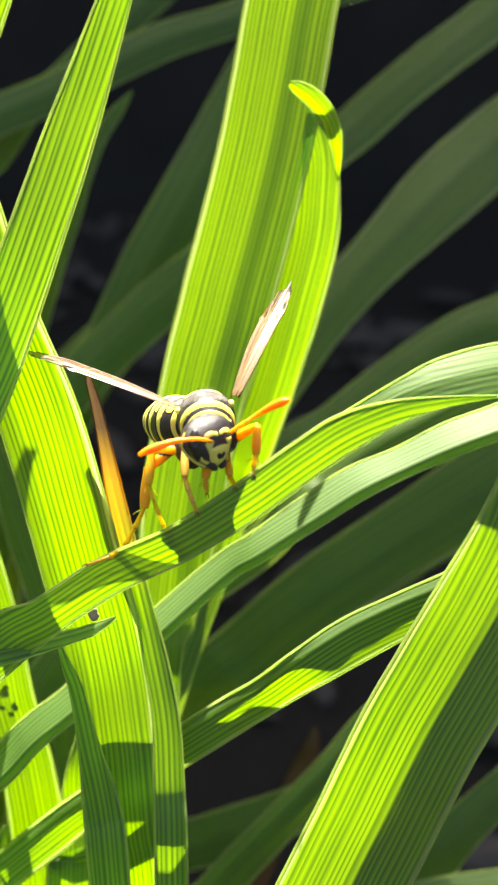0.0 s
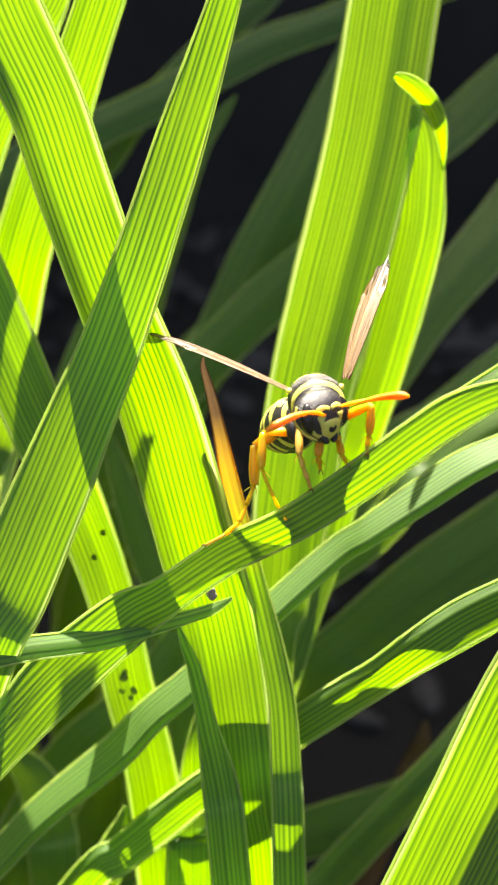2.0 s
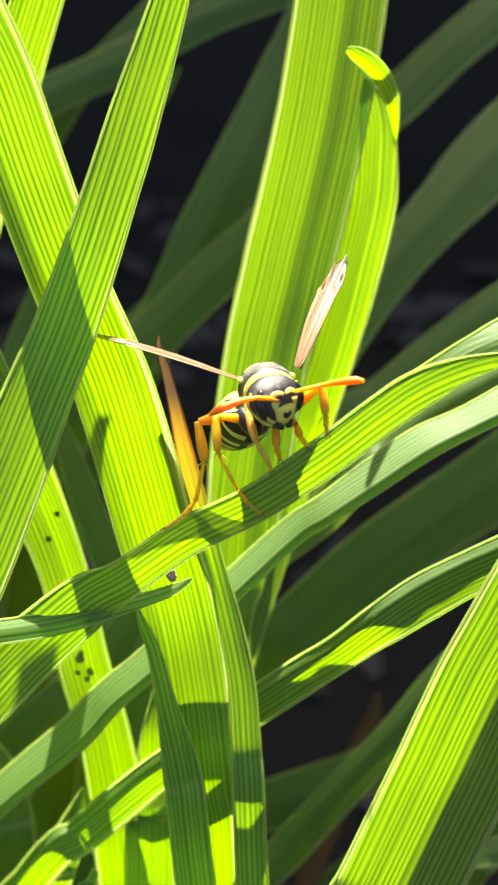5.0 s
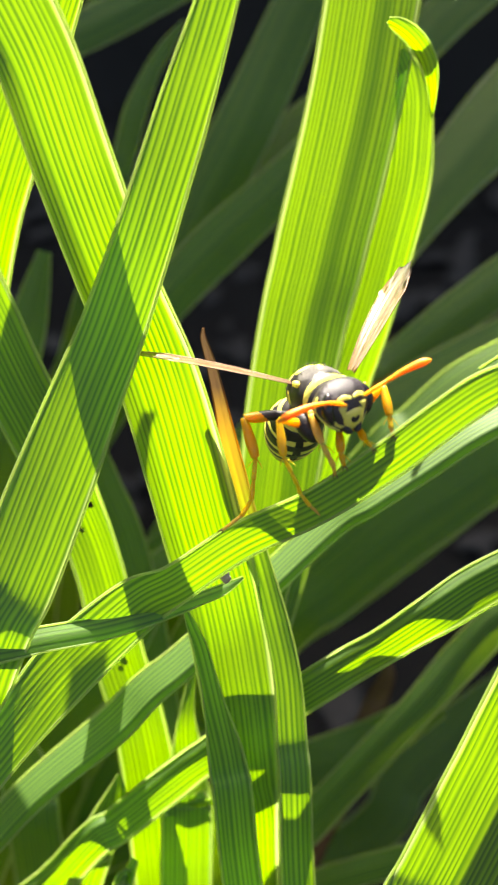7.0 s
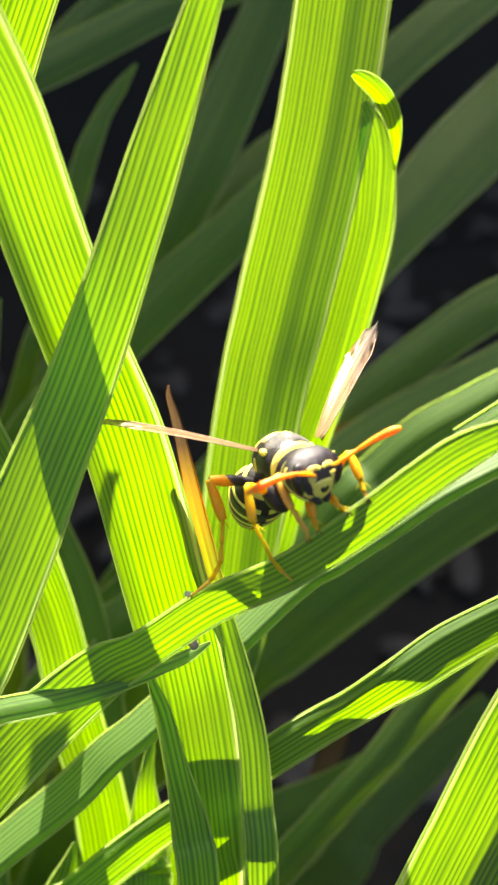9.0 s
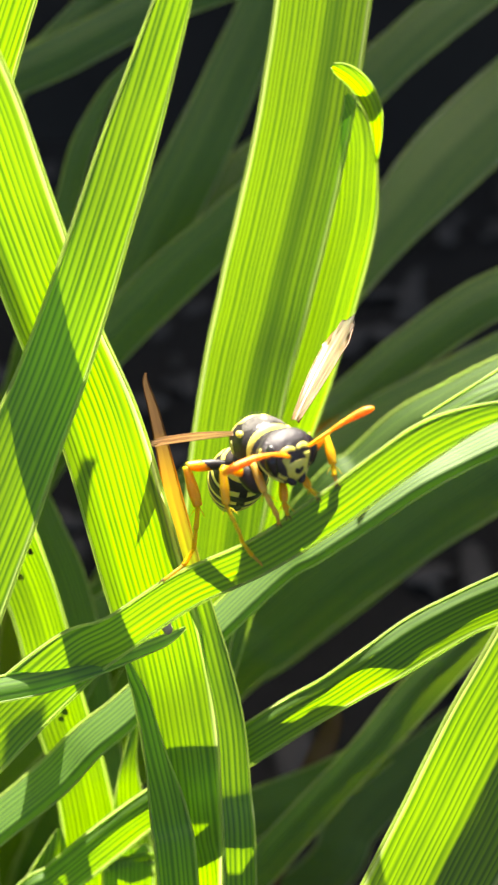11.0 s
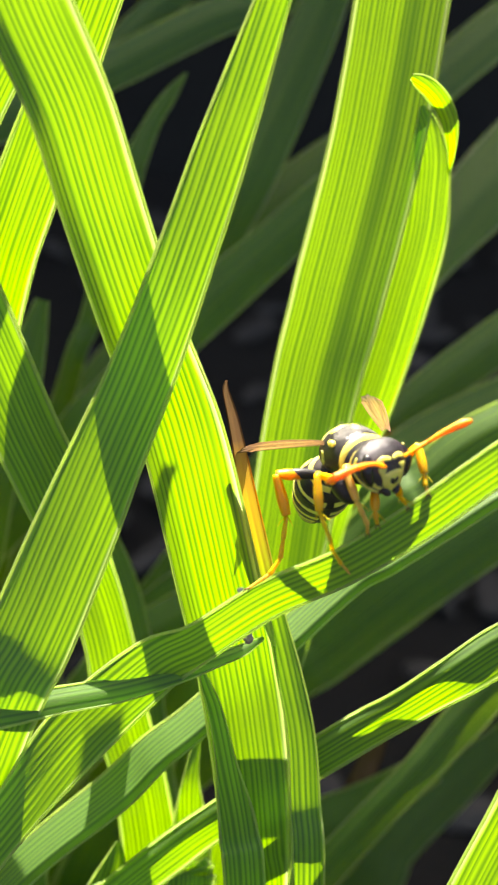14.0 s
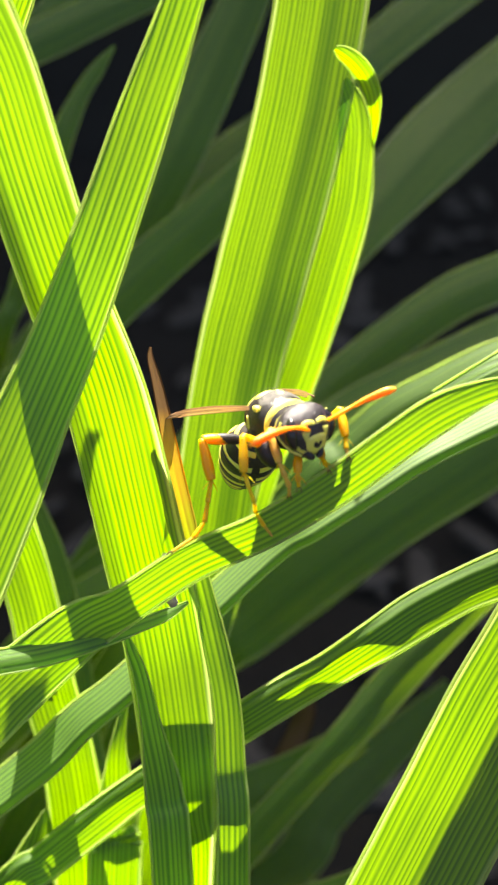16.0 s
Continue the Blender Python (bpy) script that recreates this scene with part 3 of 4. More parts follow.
leaf('N3', [(17.3, 64.1, 269.3, 3.78, 0), (14.3, 59.2, 260.7, 4.82, 0), (9.7, 53.3, 252.1, 5.63, 0), (6.0, 48.8, 246.0, 6.03, 0), (2.0, 45.0, 239.5, 5.94, 0), (-1.8, 41.0, 232.4, 5.57, 0), (-6.0, 37.3, 226.0, 5.28, 0), (-18.2, 29.4, 195.2, 5.42, 0), (-19.3, 34.2, 87.8, 5.12, 0), (-20.1, 37.4, -2.0, 3.62, 0)], clump='back')
leaf('N4', [(14.1, 43.7, 246.8, 4.13, 0), (8.4, 41.0, 242.1, 4.67, 0), (3.3, 38.8, 238.2, 5.07, 0), (-1.2, 36.6, 234.4, 4.82, 0), (-6.9, 33.7, 229.3, 5.07, 0), (-12.4, 31.8, 222.9, 4.94, 0), (-28.3, 29.3, 192.3, 4.94, 0), (-28.9, 34.1, 86.5, 4.31, 0), (-29.3, 37.3, -2.0, 3.04, 0)], clump='back')
leaf('N5', [(42.5, 61.5, 268.48, 5.3, 32.0), (37.57, 59.9, 263.07, 6.05, 32.0), (32.22, 58.3, 259.14, 6.1, 32.0), (27.7, 57.0, 255.56, 5.89, 32.0), (22.21, 55.5, 250.77, 6.11, 32.0), (14.8, 53.9, 245.7, 6.53, 32.0), (7.2, 51.7, 240.2, 5.99, 32.0), (1.7, 49.4, 234.5, 5.27, 32.0), (-14.8, 45.2, 205.2, 5.87, 32.0), (-18.1, 50.0, 92.3, 5.55, 12.0), (-20.3, 53.2, -2.0, 3.92, 12.0)], clump='back')
leaf('N6', [(48.5, 55.1, 261.9, 6.4, 28.0), (42.6, 52.1, 256.8, 7.76, 28.0), (36.9, 49.6, 252.3, 8.63, 28.0), (31.4, 46.3, 248.2, 8.49, 28.0), (24.9, 42.2, 242.5, 6.43, 28.0), (19.3, 38.9, 236.9, 5.78, 28.0), (14.6, 35.4, 230.8, 5.58, 28.0), (10.2, 32.6, 224.4, 5.62, 28.0), (-3.2, 27.1, 193.1, 7.77, 12.0), (-7.5, 31.9, 86.9, 7.34, 12.0), (-10.3, 35.1, -2.0, 5.18, 12.0)], clump='back')
leaf('N7', [(47.5, 35.6, 245.4, 3.46, 20.0), (39.3, 34.1, 241.1, 4.78, 20.0), (32.5, 33.3, 238.3, 4.68, 20.0), (25.9, 31.6, 234.1, 4.42, 20.0), (19.9, 29.8, 229.8, 3.92, 20.0), (13.4, 28.6, 225.0, 3.7, 20.0), (-6.4, 28.0, 198.1, 4.3, 20.0), (-12.3, 32.8, 89.1, 4.06, 20.0), (-16.3, 36.0, -2.0, 2.87, 20.0)], clump='back')
leaf('N8', [(30.1, 27.5, 233.1, 0.22, 0), (27.9, 27.3, 232.2, 1.14, 0), (22.7, 26.8, 230.3, 1.98, 0), (17.6, 25.9, 227.7, 2.93, 0), (12.8, 24.7, 224.6, 3.09, 0), (7.7, 23.8, 220.5, 3.62, 0), (-11.7, 23.4, 193.0, 3.62, 0), (-16.5, 28.2, 86.9, 3.08, 0), (-19.8, 31.4, -2.0, 2.17, 0)], clump='back', dry='long', label='leaf dying back to brown at its end')
leaf('N9', [(37.5, 12.7, 245.8, 1.51, 25), (32.4, 12.8, 244.2, 2.93, 25), (28.4, 13.3, 242.2, 3.21, 25), (24.4, 13.4, 239.5, 3.53, 25), (21.1, 13.5, 237.1, 3.77, 25), (17.5, 13.0, 233.7, 3.45, 25), (13.1, 12.0, 229.3, 3.48, 25), (-4.5, 11.2, 199.9, 3.48, 25), (-10.0, 16.0, 90.0, 3.20, 25), (-13.7, 19.2, -2.0, 2.26, 25)], clump='back')
leaf('N10', [(45.8, 23.0, 238.6, 6.49, 0), (38.9, 20.8, 233.5, 7.38, 0), (32.5, 19.0, 229.3, 7.58, 0), (25.8, 17.4, 225.1, 6.93, 0), (18.7, 15.5, 220.5, 6.77, 0), (11.9, 13.8, 214.8, 6.12, 0), (6.2, 12.8, 208.8, 5.40, 0), (-11.0, 12.7, 178.9, 6.82, 0), (-15.2, 17.5, 80.5, 6.44, 0), (-18.0, 20.7, -2.0, 4.55, 0)], clump='back')
leaf('N25', [(41.9, 27.3, 239.1, 5.43, 16.0), (34.9, 25.9, 236.5, 6.09, 16.0), (28.7, 24.7, 234.2, 5.37, 16.0), (21.8, 23.8, 230.8, 5.28, 16.0), (16.4, 22.2, 227.7, 4.69, 16.0), (11.3, 20.9, 223.8, 4.26, 16.0), (5.9, 19.6, 219.8, 3.57, 16.0), (-13.9, 17.8, 193.3, 5.48, 16.0), (-18.6, 22.6, 87.0, 5.18, 16.0), (-21.6, 25.8, -2.0, 3.66, 16.0)], clump='back')
leaf('N11', [(44.0, 27.8, 229.4, 4.68, 0), (36.7, 25.3, 224.8, 5.64, 0), (28.2, 22.8, 220.2, 5.51, 0), (20.2, 20.4, 214.4, 5.55, 0), (13.2, 18.4, 209.2, 5.10, 0), (6.5, 16.4, 204.0, 4.51, 0), (-12.7, 13.6, 177.0, 5.08, 0), (-17.3, 18.4, 79.6, 4.80, 0), (-20.3, 21.6, -2.0, 3.39, 0)], clump='back')
leaf('N12', [(31.3, 8.4, 222.3, 2.39, 0), (26.0, 6.5, 217.5, 3.28, 0), (22.3, 5.1, 213.5, 3.65, 0), (18.1, 2.9, 209.6, 3.14, 0), (13.5, 1.0, 204.9, 3.30, 0), (9.1, -0.8, 200.0, 3.49, 0), (4.2, -2.4, 194.1, 3.21, 0), (-11.4, -4.4, 163.2, 3.29, 0), (-15.0, 5.5, 73.5, 3.10, 0), (-17.4, 12.0, -2.0, 2.19, 0)], clump='back', keel=0.7, fold=0.2)
leaf('N13', [(22.4, 10.0, 202.8, 3.20, 0), (16.4, 9.4, 198.4, 4.61, 0), (8.9, 8.1, 196.2, 4.90, 0), (2.5, 7.8, 192.6, 4.97, 0), (-19.3, 10.0, 168.3, 4.97, 0), (-23.7, 14.8, 75.7, 4.23, 0), (-26.6, 18.0, -2.0, 2.98, 0)], clump='back')
leaf('drystalk', [(19.7, 18.8, 200.4, 0.47, 0), (19.4, 17.8, 198.6, 1.58, 0), (18.7, 17.3, 196.3, 2.22, 0), (17.5, 15.9, 193.7, 2.52, 0), (15.9, 14.8, 188.6, 2.70, 0), (8.7, 12.7, 153.2, 2.70, 0), (4.5, 17.5, 69.0, 2.55, 0), (1.7, 20.7, -2.0, 1.80, 0)], clump='back', dry='all', label='dry brown stalk')
leaf('N15', [(-4.3, 11.1, 217.5, 2.70, 0), (-8.1, 8.3, 212.6, 4.28, 0), (-13.8, 6.8, 206.8, 5.48, 0), (-17.9, 5.0, 200.5, 5.89, 0), (-21.3, 2.6, 193.1, 5.86, 0), (-31.3, -1.6, 159.3, 5.86, 0), (-29.3, 6.6, 71.7, 5.01, 0), (-28.0, 12.0, -2.0, 3.53, 0)], clump='back')
leaf('N20', [(-19.8, 3.4, 212.1, 0.99, 0), (-16.8, 2.3, 208.7, 3.40, 0), (-15.5, 0.5, 203.8, 4.41, 0), (-15.1, -1.5, 198.9, 4.44, 0), (-13.3, -7.5, 163.7, 4.44, 0), (-10.3, 4.2, 73.7, 3.78, 0), (-8.3, 12.0, -2.0, 2.67, 0)], clump='back')
leaf('N21', [(38.0, 5.6, 211.2, 2.51, 0), (34.3, 3.6, 207.6, 3.61, 0), (30.4, 1.7, 204.3, 4.04, 0), (26.8, -0.2, 199.5, 4.64, 0), (23.8, -2.1, 194.6, 4.10, 0), (11.6, -7.2, 162.4, 4.17, 0), (5.1, 4.3, 73.1, 3.94, 0), (0.8, 12.0, -2.0, 2.78, 0)], clump='back')
leaf('N22', [(34.2, -3.3, 204.1, 2.50, 30), (28.5, -3.5, 203.4, 2.51, 30), (24.2, -3.8, 202.7, 1.89, 30), (20.0, -3.5, 199.8, 2.28, 30), (-0.6, 0.8, 173.6, 3.12, 30), (-7.8, 7.5, 78.1, 2.94, 30), (-12.7, 12.0, -2.0, 2.08, 30)], clump='back')
leaf('N23', [(-20.7, 38.7, 241.2, 1.58, 0), (-21.9, 34.8, 234.5, 3.54, 0), (-23.3, 30.7, 227.4, 3.95, 0), (-25.0, 27.1, 218.1, 4.53, 0), (-29.3, 21.4, 183.0, 4.53, 0), (-25.5, 26.2, 82.4, 3.85, 0), (-23.0, 29.4, -2.0, 2.72, 0)], clump='back')
leaf('N24', [(-13.7, 34.6, 239.1, 1.22, 0), (-15.4, 31.4, 233.4, 3.33, 0), (-17.0, 27.9, 227.4, 3.29, 0), (-19.2, 25.2, 219.4, 3.89, 0), (-25.4, 20.2, 184.5, 3.89, 0), (-23.1, 25.0, 83.0, 3.30, 0), (-21.5, 28.2, -2.0, 2.33, 0)], clump='back')
leaf('N26', [(39.1, 27.0, 191.6, 2.2, 0.0), (34.3, 25.0, 186.7, 4.6, 0.0), (29.6, 23.0, 183.0, 6.0, 0.0), (23.9, 20.0, 178.7, 6.2, 0.0), (18.8, 17.0, 172.1, 6.1, 0.0), (-8.0, 14.0, 150.0, 5.0, 0.0), (-12.0, 18.0, 70.0, 4.2, 0.0), (-15.0, 21.0, -2.0, 3.0, 0.0)], clump='back')


# ---- the wasp ----
# Its space: x to its left-hand side as it faces the viewer, y away, z up; millimetres in the tables.
WASP_REST = pose(0.00488, -0.01124, 0.25303, -33.45, -1.62, -4.99)
wasp = new("wasp")
wasp.matrix_world = WASP_REST
tagged(wasp, "black and yellow paper wasp with orange antennae standing on a leaf", "wasp")


def frame_of(forward, up, at):
    """A turn and place whose x axis points forward, y to the animal's left and z up."""
    x = Vector(forward).normalized()
    y = Vector(up).cross(x).normalized()
    z = x.cross(y)
    m = Matrix((x, y, z)).transposed().to_4x4()
    m.translation = Vector(at) * MM
    return m


def ring_point(sections, x, angle, lift=0.0):
    """A point of a lofted body: sections of x, half width, half height, centre height; angle 0 is the top."""
    i = 0
    while i < len(sections) - 2 and sections[i + 1][0] < x:
        i += 1
    f = (x - sections[i][0]) / (sections[i + 1][0] - sections[i][0])
    _, ry, rz, zc = spline(sections, i + f)
    return Vector((x, (max(ry, 0.02) + lift) * math.sin(angle), zc + (max(rz, 0.02) + lift) * math.cos(angle))) * MM


def loft(bm, sections, around=28, steps=4):
    rings = []
    for k in range((len(sections) - 1) * steps + 1):
        x = spline(sections, k / steps)[0]
        rings.append([bm.verts.new(ring_point(sections, min(max(x, sections[0][0]), sections[-1][0]), a / around * 2 * math.pi))
                      for a in range(around)])
    for a, b in zip(rings, rings[1:]):
        for k in range(around):
            bm.faces.new((a[k], a[(k + 1) % around], b[(k + 1) % around], b[k]))
    bm.faces.new(rings[0][::-1])
    bm.faces.new(rings[-1])
    return bm


def band(sections, x0, x1, a0, a1, lift=0.025, bow=0.0, taper=True, wavy=0.0, n=26, m=4):
    """A raised marking on a lofted body, from angle a0 to a1 in degrees, between x0 and x1."""
    bm = bmesh.new()
    rows = []
    for k in range(n + 1):
        u = k / n
        a = radians(a0 + (a1 - a0) * u)
        e = abs(2 * u - 1)
        half = (x1 - x0) / 2 * ((1 - e ** 5) if taper else 1.0) * (1 + wavy * math.cos(u * 6 * math.pi)) + 0.005
        mid = (x0 + x1) / 2 + bow * (1 - e * e)
        row = []
        for j in range(m + 1):
            v = 2 * j / m - 1
            edge = lift if 0 < j < m else -0.01
            row.append(bm.verts.new(ring_point(sections, min(max(mid + half * v, sections[0][0]), sections[-1][0]), a, edge)))
        rows.append(row)
    for a, b in zip(rows, rows[1:]):
        for j in range(m):
            bm.faces.new((a[j], a[j + 1], b[j + 1], b[j]))
    return bm


def ball(bm, at, radii, turn=None, u=20, v=12):
    m = Matrix.Translation(Vector(at) * MM)
    if turn is not None:
        m = m @ turn.to_4x4()
    m = m @ Matrix.Diagonal((*(r * MM for r in radii), 1))
    bmesh.ops.create_uvsphere(bm, u_segments=u, v_segments=v, radius=1.0, matrix=m)
    return bm


def tube(bm, points, radii, around=12, steps=5, knobs=0.0):
    """A limb through points with a radius at each; knobs: how far its rings bulge."""
    rows = [(*p, r) for p, r in zip(points, radii)]
    total = (len(rows) - 1) * steps
    rings, normal = [], None
    for k in range(total + 1):
        x, y, z, r = spline(rows, k / steps)
        a, b = spline(rows, max(k - 0.5, 0) / steps), spline(rows, min(k + 0.5, total) / steps)
        t = Vector((b[0] - a[0], b[1] - a[1], b[2] - a[2])).normalized()
        if normal is None:
            normal = t.orthogonal().normalized()
        normal = (normal - t * normal.dot(t)).normalized()
        other = t.cross(normal)
        r = max(r, 0.01) * (1 + knobs * (1 if k % 2 else -1))
        rings.append([bm.verts.new((Vector((x, y, z)) + (normal * math.cos(c / around * 2 * math.pi) + other * math.sin(c / around * 2 * math.pi)) * r) * MM)
                      for c in range(around)])
    for a, b in zip(rings, rings[1:]):
        for c in range(around):
            bm.faces.new((a[c], a[(c + 1) % around], b[(c + 1) % around], b[c]))
    bm.faces.new(rings[0][::-1])
    bm.faces.new(rings[-1])
    return bm


def bristles(bm, centre, radii, count, length, seed, above=-1.0):
    """Short fine hairs standing on an oval body."""
    rng = random.Random(seed)
    for _ in range(count):
        d = Vector((rng.gauss(0, 1), rng.gauss(0, 1), rng.gauss(0, 1))).normalized()
        if d.z < above:
            continue
        p = Vector(c + r * e for c, r, e in zip(centre, radii, d)) * MM
        out = (d + Vector((rng.uniform(-0.4, 0.4), rng.uniform(-0.4, 0.4), rng.uniform(-0.4, 0.4)))).normalized()
        side = out.orthogonal().normalized() * 0.012 * MM
        other = out.cross(side)
        base = [bm.verts.new(p - out * 0.03 * MM + side * math.cos(a) + other.normalized() * side.length * math.sin(a)) for a in (0, 2.09, 4.19)]
        top = bm.verts.new(p + out * length * rng.uniform(0.6, 1.2) * MM)
        for i in range(3):
            bm.faces.new((base[i], base[(i + 1) % 3], top))
    return bm


# thorax
THORAX = [(-2.35, 0.25, 0.25, -0.75), (-2.1, 0.75, 0.8, -0.6), (-1.5, 1.22, 1.2, -0.30), (-0.6, 1.55, 1.45, -0.1), (0.4, 1.64, 1.5, -0.08),
          (1.2, 1.48, 1.36, -0.2), (1.75, 1.16, 1.06, -0.42), (2.15, 0.55, 0.55, -0.62)]
thorax = part("thorax", loft(bmesh.new(), THORAX), BLACK, wasp, "black thorax with yellow bands")
thorax.matrix_local = frame_of((0.46, -0.85, -0.24), (-0.16, 0.05, 1.0), (0.05, 0.35, -0.55))
part("back_plate", band(THORAX, -0.45, 0.84, -58, 58, 0.02), FELT, thorax, "dull grey felted back plate")
for x0, x1, a0, a1, bow, wavy in (
        (0.86, 1.24, -122, 122, 0.16, 0.0),       # collar
        (1.52, 1.68, -100, 100, 0.05, 0.0),
        (0.0, 0.60, -12, 4, 0.0, 0.0),      # spot on the back
        (-0.80, -0.42, -46, -8, 0.05, 0.0), (-0.80, -0.42, 8, 46, 0.05, 0.0),
        (-1.12, -0.86, -42, 42, 0.08, 0.0),
        (-1.75, -1.3, -62, -22, 0.0, 0.0), (-1.75, -1.3, 22, 62, 0.0, 0.0),
        (-0.95, -0.55, -118, -84, 0.1, 0.0), (-0.95, -0.55, 84, 118, 0.1, 0.0)):
    part("yellow_marking", band(THORAX, x0, x1, a0, a1, 0.045, bow, True, wavy), YELLOW, thorax)
for side in (-1, 1):
    part("wing_scale", ball(bmesh.new(), (0.15, side * 1.50, 0.60), (0.30, 0.20, 0.20)), YELLOW, thorax, "yellow scale over the wing root")
part("hair", bristles(bmesh.new(), (-0.1, 0, 0.0), (2.0, 1.6, 1.48), 420, 0.20, 3), HAIR, thorax, "short brown hairs")

# head
HEAD_PLACE = (1.18, -2.02, -1.22)
HEAD_AT = frame_of((0.50, -0.86, -0.14), (-0.26, 0.10, 1.0), HEAD_PLACE)
HEAD = (1.12, 1.74, 1.60)


def face_patch(outline, lift=0.03):
    """A marking on the face from an outline in the face's width and height."""
    bm = bmesh.new()
    cy, cz = sum(p[0] for p in outline) / len(outline), sum(p[1] for p in outline) / len(outline)

    def at(y, z, up):
        inside = max(0.0, 1 - (y / HEAD[1]) ** 2 - (z / HEAD[2]) ** 2)
        return bm.verts.new(Vector((HEAD[0] * math.sqrt(inside) + up, y, z)) * MM)

    smooth = [spline([*outline, outline[0], outline[1]], k / 4) for k in range(4 * len(outline))]
    rings = [[at(cy + (y - cy) * s, cz + (z - cz) * s, u) for y, z in smooth] for s, u in ((1.0, -0.01), (0.93, lift), (0.5, lift * 1.25))]
    for a, b in zip(rings, rings[1:]):
        for k in range(len(smooth)):
            bm.faces.new((a[k], a[(k + 1) % len(smooth)], b[(k + 1) % len(smooth)], b[k]))
    bm.faces.new(rings[-1])
    return bm


head = part("head", ball(bmesh.new(), (0, 0, 0), HEAD, u=32, v=20), GLOSS, wasp, "black head with yellow face markings")
part("clypeus", face_patch([(-0.60, -0.26), (0.0, -0.16), (0.60, -0.26), (0.76, -0.76), (0.50, -1.20), (0.0, -1.38), (-0.50, -1.20), (-0.76, -0.76)], 0.07), YELLOW, head, "yellow shield with a black spot")
part("clypeus_spot", face_patch([(-0.34, -0.66), (-0.18, -0.56), (0.02, -0.70), (0.20, -0.55), (0.33, -0.70), (0.20, -0.90), (0.0, -0.96), (-0.24, -0.88)], 0.105), BLACK, head)
for side in (-1, 1):
    eye = Matrix.Rotation(radians(side * 10), 3, "X") @ Matrix.Rotation(radians(side * 30), 3, "Z")
    part("compound_eye", ball(bmesh.new(), (0.36, side * 1.20, 0.04), (0.58, 0.40, 1.0), eye), EYE, head, "glossy black eye")
    part("yellow_marking", face_patch([(side * 0.40, 0.14), (side * 0.88, 0.10), (side * 0.82, -0.32), (side * 0.72, -0.62), (side * 0.56, -0.20)]), YELLOW, head)
    part("yellow_marking", face_patch([(side * 0.08, 0.40), (side * 0.46, 0.46), (side * 0.82, 0.32), (side * 0.84, 0.60), (side * 0.46, 0.76), (side * 0.08, 0.62)]), YELLOW, head)
    part("yellow_marking", face_patch([(side * 0.72, -1.0), (side * 1.05, -0.86), (side * 1.22, -0.62), (side * 1.30, -0.80), (side * 1.05, -1.08), (side * 0.74, -1.22)]), YELLOW, head)
    part("mandible", tube(bmesh.new(), [(0.45, side * 0.62, -1.05), (0.66, side * 0.46, -1.34), (0.70, side * 0.16, -1.48)], [0.26, 0.24, 0.12]), BLACK, head)
    part("yellow_marking", tube(bmesh.new(), [(0.15, side * 1.58, 0.85), (-0.02, side * 1.70, 0.2), (0.02, side * 1.64, -0.45), (0.22, side * 1.36, -0.98), (0.5, side * 0.98, -1.28)],
                                [0.05, 0.09, 0.10, 0.12, 0.06], 8), YELLOW, head)
for y, z in ((0.0, 0.98), (-0.24, 1.18), (0.24, 1.18)):
    part("simple_eye", ball(bmesh.new(), (0.55, y, z), (0.075, 0.075, 0.075), u=10, v=6), EYE, head)
part("hair", bristles(bmesh.new(), (0, 0, 0), (1.0, 1.7, 1.5), 260, 0.18, 5, -0.2), HAIR, head, "short brown hairs")

for ob in (head, *head.children):      # the face narrows to the jaws
    for v in ob.data.vertices:
        v.co.y *= 1 - 0.26 * min(1.0, max(0.0, -v.co.z / (1.3 * MM)))
        v.co.z *= 0.88 if v.co.z > 0 else 1.0


# antennae
def antenna(scape, flagellum, name="antenna"):
    base = Vector(scape[0])
    local = [tuple(Vector(p) - base) for p in scape]
    ob = part(name, tube(bmesh.new(), local, [0.10, 0.12, 0.11][:len(local)]), FLAGELLUM, wasp, "orange club-shaped antenna")
    ob.location = base * MM
    pts = [tuple(Vector(p) - base) for p in flagellum]
    part("flagellum", tube(bmesh.new(), pts, [0.10, 0.16, 0.21, 0.22, 0.10], 14, 6, 0.02), FLAGELLUM, ob)
    return ob


ANT_R = antenna([(2.32, -2.95, -0.88), (2.9, -3.1, -0.5), (3.48, -3.1, -0.13)],
                [(3.45, -3.1, -0.15), (4.2, -3.2, 0.32), (4.9, -3.3, 0.68), (5.35, -3.35, 0.88), (5.75, -3.4, 1.0)])
ANT_L = antenna([(1.31, -3.15, -1.35), (0.75, -3.6, -1.22), (0.2, -4.0, -1.22)],
                [(0.22, -4.0, -1.22), (-0.5, -4.2, -1.36), (-1.2, -4.4, -1.62), (-1.85, -4.5, -1.92), (-2.35, -4.55, -2.2)])


